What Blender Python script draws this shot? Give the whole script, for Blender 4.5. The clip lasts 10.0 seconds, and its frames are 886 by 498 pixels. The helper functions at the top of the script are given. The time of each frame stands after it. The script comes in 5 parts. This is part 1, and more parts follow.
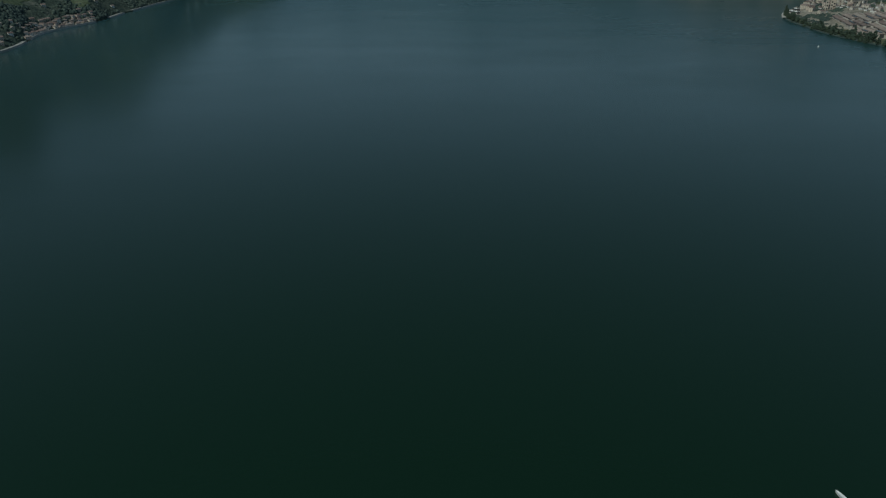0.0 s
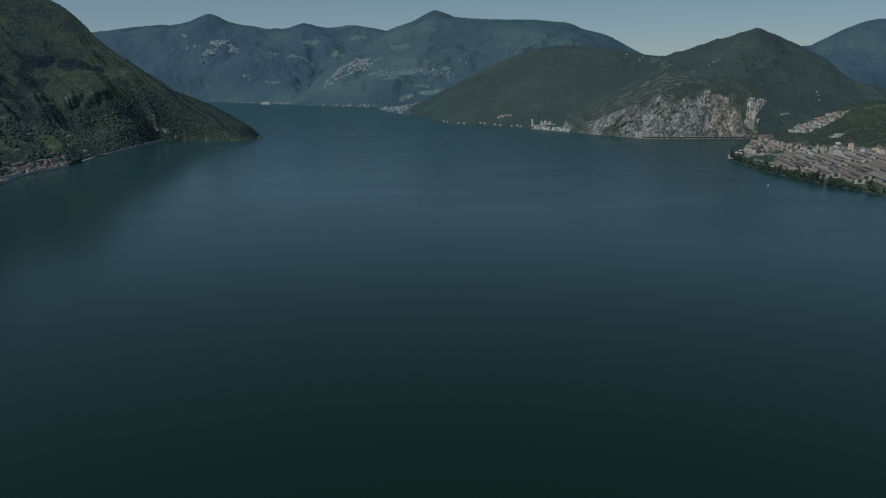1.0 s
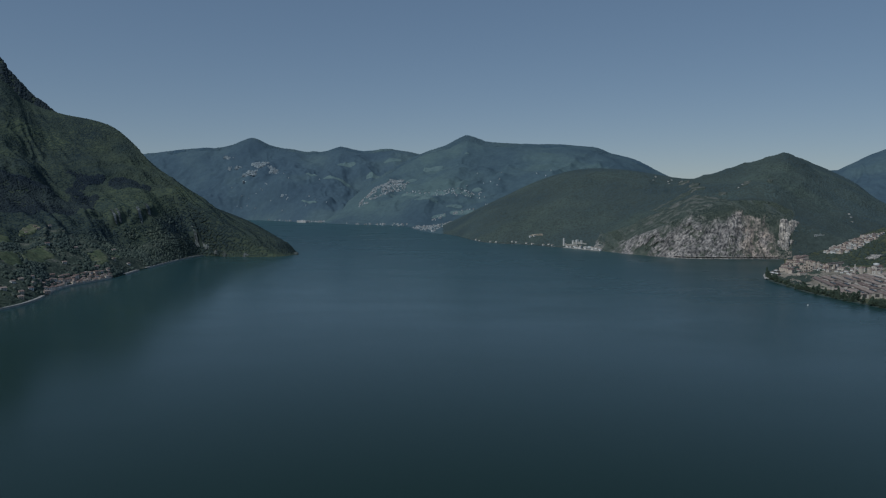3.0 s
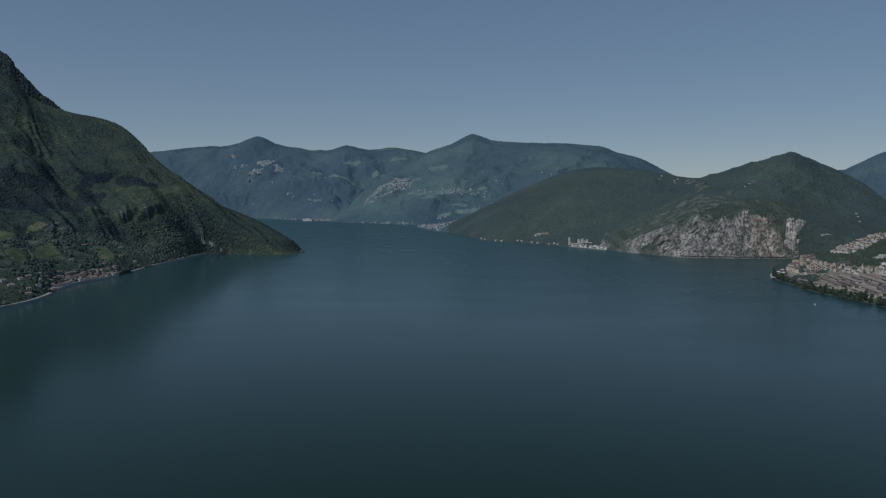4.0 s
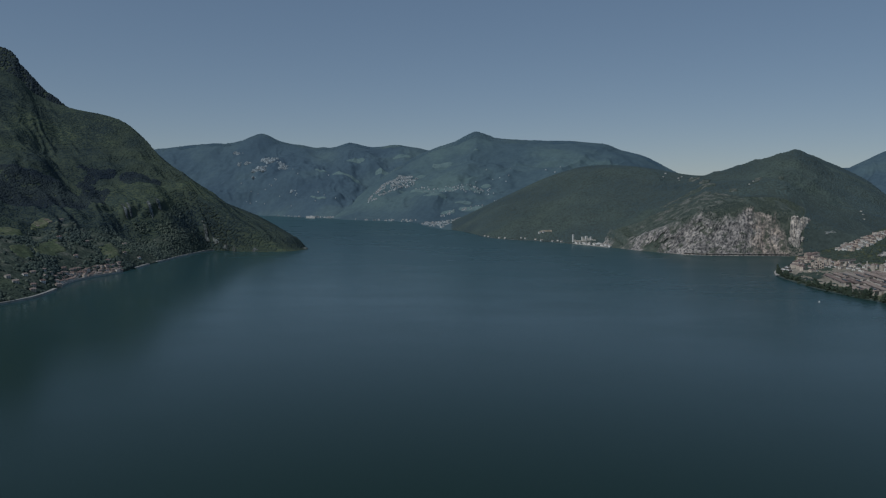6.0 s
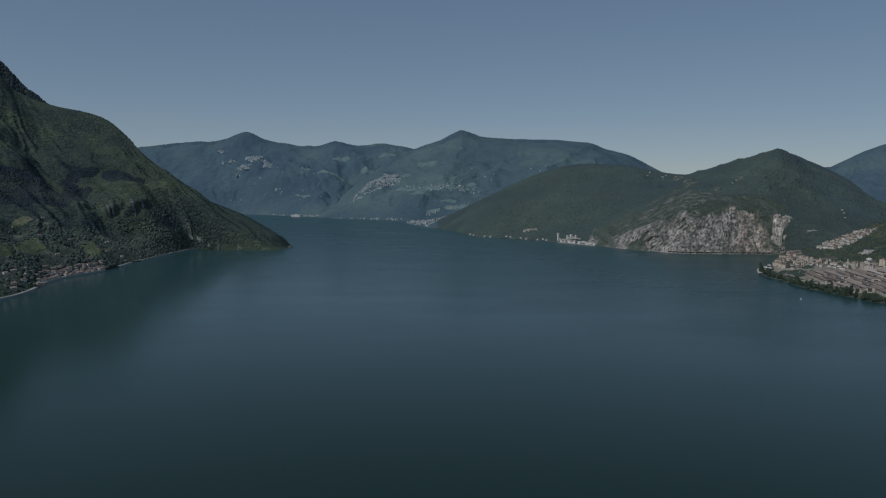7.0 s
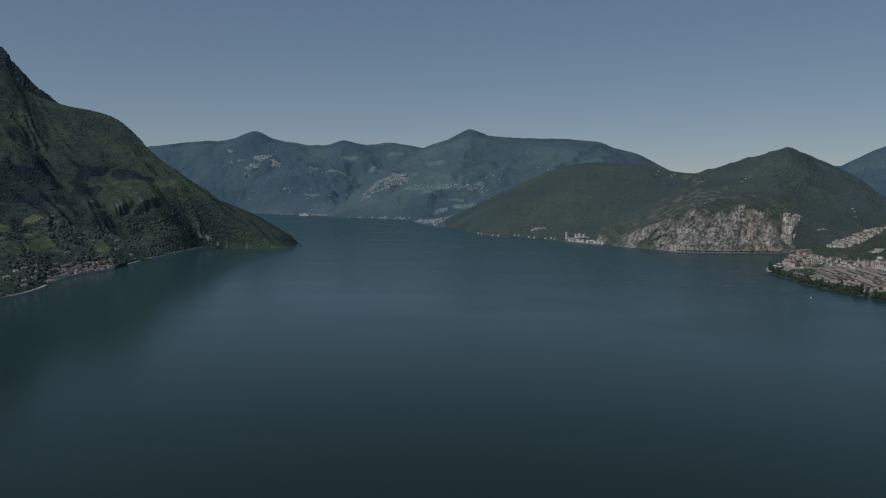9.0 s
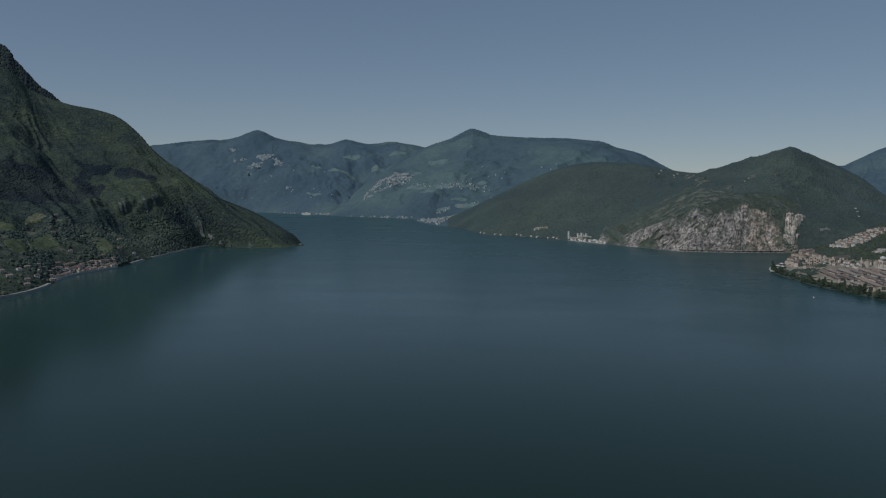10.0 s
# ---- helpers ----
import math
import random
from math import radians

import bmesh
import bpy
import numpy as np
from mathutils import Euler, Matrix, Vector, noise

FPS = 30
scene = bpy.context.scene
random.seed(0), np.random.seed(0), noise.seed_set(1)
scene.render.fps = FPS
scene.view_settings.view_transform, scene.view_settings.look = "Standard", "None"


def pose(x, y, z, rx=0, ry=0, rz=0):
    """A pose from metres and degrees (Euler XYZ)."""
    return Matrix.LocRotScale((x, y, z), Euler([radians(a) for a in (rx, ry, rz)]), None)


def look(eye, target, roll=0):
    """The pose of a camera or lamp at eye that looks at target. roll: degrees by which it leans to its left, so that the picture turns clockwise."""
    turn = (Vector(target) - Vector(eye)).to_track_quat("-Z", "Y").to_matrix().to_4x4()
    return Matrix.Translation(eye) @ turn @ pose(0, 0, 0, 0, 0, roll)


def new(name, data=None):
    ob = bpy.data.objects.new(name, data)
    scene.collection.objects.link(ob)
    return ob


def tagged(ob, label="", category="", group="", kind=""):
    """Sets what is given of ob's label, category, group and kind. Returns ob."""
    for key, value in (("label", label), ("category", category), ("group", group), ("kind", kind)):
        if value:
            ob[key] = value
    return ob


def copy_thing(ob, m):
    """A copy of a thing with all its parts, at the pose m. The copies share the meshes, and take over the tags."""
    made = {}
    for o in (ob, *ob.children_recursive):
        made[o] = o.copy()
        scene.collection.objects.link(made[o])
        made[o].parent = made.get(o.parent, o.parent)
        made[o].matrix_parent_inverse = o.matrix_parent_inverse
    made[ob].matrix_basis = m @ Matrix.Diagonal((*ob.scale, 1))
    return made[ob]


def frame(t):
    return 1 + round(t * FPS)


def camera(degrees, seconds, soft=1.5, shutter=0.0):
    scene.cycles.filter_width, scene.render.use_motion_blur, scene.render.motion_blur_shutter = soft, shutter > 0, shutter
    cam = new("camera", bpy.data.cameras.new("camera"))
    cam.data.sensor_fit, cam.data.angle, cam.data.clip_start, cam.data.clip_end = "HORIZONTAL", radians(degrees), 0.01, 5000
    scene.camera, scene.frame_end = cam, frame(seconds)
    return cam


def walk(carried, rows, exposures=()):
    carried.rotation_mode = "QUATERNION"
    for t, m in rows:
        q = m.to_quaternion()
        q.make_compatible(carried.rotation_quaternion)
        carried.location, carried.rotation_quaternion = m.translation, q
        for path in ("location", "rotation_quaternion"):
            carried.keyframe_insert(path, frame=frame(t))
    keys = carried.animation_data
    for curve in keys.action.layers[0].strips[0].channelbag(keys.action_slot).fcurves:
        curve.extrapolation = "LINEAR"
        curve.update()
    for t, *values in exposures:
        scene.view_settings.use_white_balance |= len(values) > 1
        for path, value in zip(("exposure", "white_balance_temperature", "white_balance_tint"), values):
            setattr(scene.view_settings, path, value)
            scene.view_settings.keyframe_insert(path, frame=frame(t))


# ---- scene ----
cam = camera(62.5, 10.0, soft=1.2)
PATH = [
    (0, (31.729, 6.702, 131.629), (31.671, 8.53, 130.819), -0.7),
    (0.1, (30.369, 6.385, 131.629), (30.316, 8.227, 130.852), -0.6),
    (0.5, (23.681, 5.045, 131.79), (23.619, 6.94, 131.154), -0.47),
    (1, (11.993, 3.859, 135.519), (12.053, 5.804, 135.054), -0.52),
    (1.5, (9.016, 2.569, 134.755), (9.078, 4.548, 134.475), -0.25),
    (2, (6.937, 1.551, 133.266), (6.951, 3.546, 133.122), -0.18),
    (2.5, (5.559, 0.87, 132.443), (5.553, 2.865, 132.299), -0.18),
    (4, (3.795, 0.467, 130.907), (3.765, 2.462, 130.76), 0.01),
    (4.5, (3.033, 0.483, 130.54), (3.012, 2.477, 130.39), -0),
    (5, (2.801, 0.473, 130.062), (2.75, 2.466, 129.912), 0.07),
    (5.5, (2.912, 0.587, 129.912), (2.851, 2.581, 129.76), 0.06),
    (6, (3.447, 0.624, 129.344), (3.408, 2.617, 129.191), 0.09),
    (7.5, (3.835, 0.871, 128.139), (3.84, 2.865, 127.982), 0.15),
    (8, (3.746, 0.855, 127.74), (3.732, 2.849, 127.583), 0.18),
    (8.5, (4.078, 0.838, 127.31), (4.061, 2.832, 127.15), 0.21),
    (9, (4.196, 0.718, 126.916), (4.174, 2.712, 126.758), 0.13),
    (9.5, (4.049, 0.731, 126.721), (4.057, 2.724, 126.56), 0.17),
    (10, (4.051, 0.633, 126.684), (4.023, 2.627, 126.524), 0.21),
]
walk(cam, [(t, look(eye, target, roll)) for t, eye, target, roll in PATH], [(0, -0.84, 6500, -5), (0.5, -0.86, 6200, -3), (1, -0.84, 6100, 0), (2, -0.8, 5980, 4.5), (2.5, -0.8, 6040, 6.5), (4, -0.8, 6190, 8.5), (5.5, -0.8, 6270, 9), (10, -0.8, 6520, 9)])

# ---- world, sun, exposure ----
SUN_DIR = Vector((-0.44, -0.46, 0.77)).normalized()
world = bpy.data.worlds.new("sky")
scene.world = world
world.use_nodes = True
wn = world.node_tree.nodes
sky = wn.new("ShaderNodeTexSky")
sky.sky_type = "NISHITA"
sky.sun_disc = False
sky.sun_elevation = math.asin(SUN_DIR.z)
sky.sun_rotation = math.atan2(SUN_DIR.x, SUN_DIR.y)
sky.altitude = 300
sky.air_density = 0.7
sky.dust_density = 0.2
sky.ozone_density = 2.5
soften = wn.new("ShaderNodeGamma")
soften.inputs["Gamma"].default_value = 0.53
richer = wn.new("ShaderNodeHueSaturation")
richer.inputs["Saturation"].default_value = 1.26
world.node_tree.links.new(sky.outputs[0], soften.inputs[0])
world.node_tree.links.new(soften.outputs[0], richer.inputs["Color"])
world.node_tree.links.new(richer.outputs[0], wn["Background"].inputs[0])
wn["Background"].inputs[1].default_value = 0.217
sun_data = bpy.data.lights.new("sun", "SUN")
sun_data.energy = 3.05
sun_data.angle = radians(0.53)
sun_data.color = (0.98, 0.98, 0.93)
sun = new("sun", sun_data)
sun.matrix_world = look((0, 0, 900), Vector((0, 0, 900)) - SUN_DIR)


# ---- materials ----
def shader(name):
    m = bpy.data.materials.new(name)
    m.use_nodes = True
    nt = m.node_tree
    return m, nt, nt.nodes["Principled BSDF"]


def add(nt, kind, **settings):
    n = nt.nodes.new(kind)
    for key, value in settings.items():
        n.inputs[key.replace("_", " ")].default_value = value
    return n


def ramp(nt, fac, stops):
    n = nt.nodes.new("ShaderNodeValToRGB")
    els = n.color_ramp.elements
    while len(els) < len(stops):
        els.new(0.5)
    for e, (at, col) in zip(els, stops):
        e.position = at
        e.color = (*col, 1) if len(col) == 3 else col
    nt.links.new(fac, n.inputs["Fac"])
    return n.outputs["Color"]


def mixed(nt, fac, a, b, how="MIX"):
    n = nt.nodes.new("ShaderNodeMix")
    n.data_type, n.blend_type = "RGBA", how
    for sock, value in ((n.inputs[0], fac), (n.inputs[6], a), (n.inputs[7], b)):
        if isinstance(value, (int, float, tuple)):
            sock.default_value = value if not isinstance(value, tuple) else (*value[:3], 1)
        else:
            nt.links.new(value, sock)
    return n.outputs[2]


def field(nt, scale, detail=4.0, rough=0.55, stretch=(1, 1, 1), turn=(0, 0, 0), tilted=False):
    """Noise over object space, metres; tilted: turned before it is drawn out."""
    co = nt.nodes.new("ShaderNodeTexCoord")
    mp = nt.nodes.new("ShaderNodeMapping")
    mp.vector_type = "TEXTURE" if tilted else "POINT"
    mp.inputs["Scale"].default_value = [1 / k for k in stretch] if tilted else stretch
    mp.inputs["Rotation"].default_value = [radians(a) for a in turn]
    nt.links.new(co.outputs["Object"], mp.inputs["Vector"])
    n = add(nt, "ShaderNodeTexNoise", Scale=scale, Detail=detail, Roughness=rough)
    nt.links.new(mp.outputs[0], n.inputs["Vector"])
    return n.outputs["Fac"]


def bumped(nt, bsdf, height, strength, distance):
    b = add(nt, "ShaderNodeBump", Strength=strength, Distance=distance)
    nt.links.new(height, b.inputs["Height"])
    nt.links.new(b.outputs[0], bsdf.inputs["Normal"])


def ground_material(name, stops, big, fine, bump=1.0, depth=4.0, low=0.55):
    m, nt, b = shader(name)
    f = field(nt, big, 6, 0.6)
    c = ramp(nt, f, stops)
    g = field(nt, fine, 4, 0.6)
    c = mixed(nt, 1.0, c, ramp(nt, g, [(0.3, (low, low, low)), (0.7, (2 - low, 2 - low, 1.97 - low))]), "MULTIPLY")
    nt.links.new(c, b.inputs["Base Color"])
    b.inputs["Roughness"].default_value = 0.95
    b.inputs["Specular IOR Level"].default_value = 0.1
    bumped(nt, b, g, bump, depth)
    return m


# Extra blue in the undergrowth stands in for haze lifting the gaps.
M_SLOPE = ground_material("hill_undergrowth", [(0.36, (0.044, 0.061, 0.055)), (0.5, (0.058, 0.076, 0.058)), (0.64, (0.088, 0.11, 0.07))], 0.0055, 0.15, 0.4, 2.0, 0.75)
# Bluish floor, so gaps match the haze-tinted oak crowns.
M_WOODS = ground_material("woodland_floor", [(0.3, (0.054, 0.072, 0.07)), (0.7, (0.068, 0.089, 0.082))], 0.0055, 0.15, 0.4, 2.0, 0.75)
# Far woods: the blue of distance haze is painted into these base colours.
M_FAR_HAZE = ground_material("hazed_far_woodland", [(0.34, (0.06, 0.097, 0.135)), (0.5, (0.074, 0.117, 0.153)), (0.66, (0.098, 0.148, 0.168))], 0.0022, 0.05, 0.2, 5.0, 0.88)
M_OAK_HAZE = ground_material("hazed_far_oaks", [(0.34, (0.064, 0.104, 0.136)), (0.5, (0.08, 0.126, 0.153)), (0.66, (0.104, 0.158, 0.168))], 0.0026, 0.05, 0.2, 5.0, 0.88)
M_DELTA = ground_material("town_ground", [(0.3, (0.06, 0.075, 0.045)), (0.5, (0.09, 0.1, 0.06)), (0.7, (0.12, 0.12, 0.09))], 0.015, 0.1, 0.3)


def crown_material(name, dark, mid, light, low=(0.62, 0.7, 0.8), high=(1.4, 1.36, 1.1), stands=0.0028, deep=(0.8, 0.86, 0.95)):
    m, nt, b = shader(name)
    geo = nt.nodes.new("ShaderNodeNewGeometry")
    c = ramp(nt, geo.outputs["Random Per Island"], [(0.0, dark), (0.55, mid), (1.0, light)])
    # Broad random tones: bluish darks imitate shaded gullies, light ones lit ridges.
    f = field(nt, 0.0055, 5, 0.62)
    c = mixed(nt, 1.0, c, ramp(nt, f, [(0.38, low), (0.5, (0.95, 0.95, 0.92)), (0.62, high)]), "MULTIPLY")
    # Second, broader layer of bluish-dark and lighter patches.
    stand = field(nt, stands, 3, 0.55, (1, 0.6, 0.8), (0, 25, 20))
    c = mixed(nt, 1.0, c, ramp(nt, stand, [(0.4, deep), (0.52, (1, 1, 1)), (0.62, (1.12, 1.1, 1.0))]), "MULTIPLY")
    g = field(nt, 0.9, 3, 0.7)
    c = mixed(nt, 1.0, c, ramp(nt, g, [(0.3, (0.87, 0.87, 0.87)), (0.7, (1.12, 1.12, 1.1))]), "MULTIPLY")
    nt.links.new(c, b.inputs["Base Color"])
    b.inputs["Roughness"].default_value = 0.85
    b.inputs["Specular IOR Level"].default_value = 0.15
    bumped(nt, b, g, 0.3, 0.6)
    return m


# Some blue is added to these crowns for haze over the mountainside.
M_CROWN = crown_material("broadleaf_crowns", (0.05, 0.07, 0.063), (0.06, 0.083, 0.07), (0.072, 0.096, 0.077), (0.6, 0.68, 0.82), (1.2, 1.19, 1.0), 0.0024, (0.66, 0.73, 0.88))
# Oak crowns are lightened and blued to paint haze over the right hill.
M_CROWN_R = crown_material("hazed_oak_crowns", (0.07, 0.098, 0.1), (0.075, 0.104, 0.105), (0.083, 0.112, 0.11), (0.84, 0.89, 0.94), (1.1, 1.1, 1.04), 0.003, (0.84, 0.88, 0.96))
M_DARK_SUMMIT = crown_material("dark_summit_crowns", (0.032, 0.045, 0.055), (0.037, 0.051, 0.06), (0.043, 0.058, 0.066))
M_DARK_STAND = crown_material("dark_stand_crowns", (0.026, 0.037, 0.046), (0.03, 0.042, 0.051), (0.036, 0.05, 0.057))
M_POPLAR = crown_material("lakeside_crowns", (0.062, 0.084, 0.062), (0.082, 0.108, 0.076), (0.11, 0.135, 0.09))
M_OLIVE = crown_material("terrace_crowns", (0.05, 0.067, 0.058), (0.072, 0.094, 0.077), (0.12, 0.14, 0.115), (0.8, 0.84, 0.9), (1.2, 1.16, 1.04))
M_GARDEN = crown_material("garden_crowns", (0.045, 0.061, 0.056), (0.055, 0.074, 0.066), (0.074, 0.096, 0.08), (0.8, 0.85, 0.9), (1.15, 1.12, 1.02))
# Crest trees carry the same painted haze blue as the far slopes.
M_FARCROWN_HAZE = crown_material("hazed_far_crowns", (0.082, 0.13, 0.165), (0.09, 0.14, 0.175), (0.1, 0.152, 0.182), (0.85, 0.9, 0.95), (1.15, 1.12, 1.05))


def rock_material(name, tint=(1, 1, 1), green=0.9, bands=0.0):
    """Limestone with joints, stains and tufts; bands: how strongly the folded beds show. The mesh's cover, if it has one, is turf."""
    m, nt, b = shader(name)
    f = field(nt, 0.035, 8, 0.7)
    c = ramp(nt, f, [(0.34, (0.17, 0.17, 0.17)), (0.5, (0.32, 0.31, 0.3)), (0.64, (0.48, 0.46, 0.44))])
    s = field(nt, 0.2, 6, 0.72, (1, 1, 0.7))
    c = mixed(nt, 1.0, c, ramp(nt, s, [(0.42, (0.24, 0.26, 0.28)), (0.48, (0.8, 0.8, 0.8)), (0.6, (1.3, 1.28, 1.25))]), "MULTIPLY")
    if bands:
        co = nt.nodes.new("ShaderNodeTexCoord")
        xyz = nt.nodes.new("ShaderNodeSeparateXYZ")
        nt.links.new(co.outputs["Object"], xyz.inputs[0])
        fold = nt.nodes.new("ShaderNodeMapRange")
        fold.inputs["From Min"].default_value, fold.inputs["From Max"].default_value = 570, 640
        nt.links.new(xyz.outputs["X"], fold.inputs["Value"])
        rise = field(nt, 0.16, 5, 0.68, (1, 1, 0.42), (0, 44, 0), True)
        fall = field(nt, 0.12, 5, 0.68, (1, 1, 0.5), (0, -36, 0), True)
        bed = mixed(nt, fold.outputs[0], rise, fall)
        c = mixed(nt, bands, c, mixed(nt, 1.0, c, ramp(nt, bed, [(0.38, (0.22, 0.24, 0.26)), (0.46, (0.75, 0.75, 0.76)), (0.55, (1.1, 1.08, 1.06)), (0.66, (1.6, 1.55, 1.5))]), "MULTIPLY"))
        # Pinkish stain on the right part, also lightened to look sunlit.
        pink_lift = mixed(nt, 1.0, field(nt, 0.018, 4, 0.6), fold.outputs[0], "MULTIPLY")
        c = mixed(nt, 1.0, c, ramp(nt, pink_lift, [(0.3, (1, 1, 1)), (0.46, (1.32, 1.2, 1.1))]), "MULTIPLY")
    w = field(nt, 0.05, 7, 0.75)
    c = mixed(nt, ramp(nt, w, [(0.53, (0, 0, 0)), (0.58, (green, green, green))]), c, (0.07, 0.09, 0.065))
    turf = nt.nodes.new("ShaderNodeAttribute")
    turf.attribute_name = "cover"
    tuft = ramp(nt, field(nt, 0.12, 5, 0.65), [(0.35, (0.058, 0.078, 0.066)), (0.52, (0.085, 0.108, 0.084)), (0.66, (0.15, 0.16, 0.135))])
    c = mixed(nt, 1.0, c, tint, "MULTIPLY")
    c = mixed(nt, turf.outputs["Fac"], c, tuft)
    nt.links.new(c, b.inputs["Base Color"])
    b.inputs["Roughness"].default_value = 0.9
    bumped(nt, b, field(nt, 0.22, 6, 0.75, (1, 1, 0.6)), 1.0, 4.0)
    return m


M_ROCK = rock_material("grey_limestone", (1.14, 1.09, 1.08), 0.8, 0.65)
M_CRAG = rock_material("lichened_limestone", (0.5, 0.57, 0.58), 0.8)
# Bluish tint paints distance haze onto the far limestone.
M_FARROCK_HAZE = rock_material("haze_tinted_limestone", (0.95, 1.15, 1.3), 0.1)
M_PALE = rock_material("pale_limestone", (1.6, 1.5, 1.42), 0.15)


def water_material(name="lake_water", calm=0.12, windy=0.27):
    """Deep lake water: smooth in the sheltered bay, roughened by wind towards the far shore."""
    m, nt, b = shader(name)
    b.inputs["IOR"].default_value = 1.333
    b.inputs["Base Color"].default_value = (0.0048, 0.0196, 0.008, 1)
    b.inputs["Specular IOR Level"].default_value = 0.5
    b.inputs["Specular Tint"].default_value = (0.8, 0.98, 0.9, 1)
    # Blue-green sheen at grazing angles stands in for haze over the far water.
    b.inputs["Sheen Weight"].default_value = 0.4
    b.inputs["Sheen Roughness"].default_value = 0.24
    b.inputs["Sheen Tint"].default_value = (0.45, 0.85, 0.95, 1)
    co = nt.nodes.new("ShaderNodeTexCoord")
    fetch = nt.nodes.new("ShaderNodeVectorMath")
    fetch.operation = "DOT_PRODUCT"
    fetch.inputs[1].default_value = (0.9, 0.6, 0)
    nt.links.new(co.outputs["Object"], fetch.inputs[0])
    out = nt.nodes.new("ShaderNodeMapRange")
    out.interpolation_type = "SMOOTHSTEP"
    out.inputs["From Min"].default_value, out.inputs["From Max"].default_value = 250, 1150
    out.inputs["To Min"].default_value, out.inputs["To Max"].default_value = calm, windy
    nt.links.new(fetch.outputs["Value"], out.inputs["Value"])
    broad = field(nt, 0.0045, 4, 0.6, (1, 2.2, 1), (0, 0, 14))
    r = nt.nodes.new("ShaderNodeMapRange")
    r.inputs["From Min"].default_value, r.inputs["From Max"].default_value = 0.35, 0.65
    r.inputs["To Min"].default_value, r.inputs["To Max"].default_value = 0.0, 0.05
    nt.links.new(broad, r.inputs["Value"])
    total = nt.nodes.new("ShaderNodeMath")
    nt.links.new(out.outputs[0], total.inputs[0])
    nt.links.new(r.outputs[0], total.inputs[1])
    nt.links.new(total.outputs[0], b.inputs["Roughness"])
    bumped(nt, b, field(nt, 0.35, 3, 0.6, (1, 1.6, 1), (0, 0, 20)), 0.2, 0.25)
    return m


M_WATER = water_material()
M_RIPPLE = water_material("rippled_water", 0.09, 0.1)


def stone_material(name, stops, rough=0.85, size=0.4):
    """Painted or plain walling that varies from piece to piece, with stains."""
    m, nt, b = shader(name)
    info = nt.nodes.new("ShaderNodeObjectInfo")
    c = ramp(nt, info.outputs["Random"], stops)
    c = mixed(nt, 1.0, c, ramp(nt, field(nt, size, 4, 0.65), [(0.3, (0.72, 0.7, 0.67)), (0.6, (1.05, 1.05, 1.05))]), "MULTIPLY")
    nt.links.new(c, b.inputs["Base Color"])
    b.inputs["Roughness"].default_value = rough
    bumped(nt, b, field(nt, 6.0, 3), 0.2, 0.05)
    return m


M_WALL = stone_material("rendered_wall", [(0.0, (0.62, 0.53, 0.46)), (0.3, (0.74, 0.7, 0.65)), (0.55, (0.72, 0.6, 0.5)), (0.8, (0.62, 0.5, 0.44)), (1.0, (0.8, 0.78, 0.74))])
M_OLDWALL = stone_material("old_render", [(0.0, (0.34, 0.3, 0.26)), (0.35, (0.5, 0.46, 0.4)), (0.6, (0.4, 0.34, 0.28)), (0.8, (0.66, 0.64, 0.6)), (1.0, (0.78, 0.77, 0.74))])
M_OCHRE = stone_material("ochre_render", [(0.0, (0.6, 0.5, 0.41)), (0.5, (0.68, 0.59, 0.5)), (1.0, (0.58, 0.47, 0.4))])
M_WHITE = stone_material("white_render", [(0.0, (0.66, 0.65, 0.63)), (1.0, (0.8, 0.79, 0.77))])
M_TILE = stone_material("terracotta_roof", [(0.0, (0.15, 0.1, 0.09)), (0.5, (0.22, 0.157, 0.14)), (1.0, (0.31, 0.255, 0.23))], 0.9, 0.9)
M_BROWN = stone_material("rusty_sheet_roof", [(0.0, (0.14, 0.1, 0.09)), (0.5, (0.23, 0.17, 0.15)), (1.0, (0.36, 0.285, 0.245))], 0.8, 0.12)
M_GREY = stone_material("pale_sheet_roof", [(0.0, (0.28, 0.23, 0.2)), (0.5, (0.41, 0.35, 0.3)), (1.0, (0.58, 0.52, 0.45))], 0.7, 0.12)
M_SHEDWALL = stone_material("shed_wall", [(0.0, (0.5, 0.44, 0.38)), (1.0, (0.64, 0.58, 0.52))], 0.8, 0.2)
M_PANE = stone_material("dark_pane", [(0.0, (0.03, 0.035, 0.04)), (1.0, (0.07, 0.07, 0.07))], 0.25, 1.0)
M_STONE = stone_material("quay_stone", [(0.0, (0.4, 0.39, 0.36)), (1.0, (0.47, 0.45, 0.42))], 0.9, 0.15)
M_ASPHALT = stone_material("asphalt", [(0.0, (0.07, 0.07, 0.07)), (1.0, (0.09, 0.088, 0.085))], 0.9, 0.2)
M_BARK = stone_material("bark", [(0.0, (0.07, 0.055, 0.04)), (1.0, (0.1, 0.08, 0.06))], 0.95, 1.5)
M_HULL = stone_material("white_gelcoat", [(0.0, (0.75, 0.75, 0.74)), (1.0, (0.8, 0.8, 0.79))], 0.35, 0.8)

# ---- terrain tools ----
def lattice(ix, iy, seed):
    h = (ix.astype(np.int64) * 374761393 + iy.astype(np.int64) * 668265263 + seed * 1442695041) & 0x7FFFFFFF
    h = ((h ^ (h >> 13)) * 1274126177) & 0x7FFFFFFF
    return ((h ^ (h >> 16)) & 0xFFFF) / 65535.0


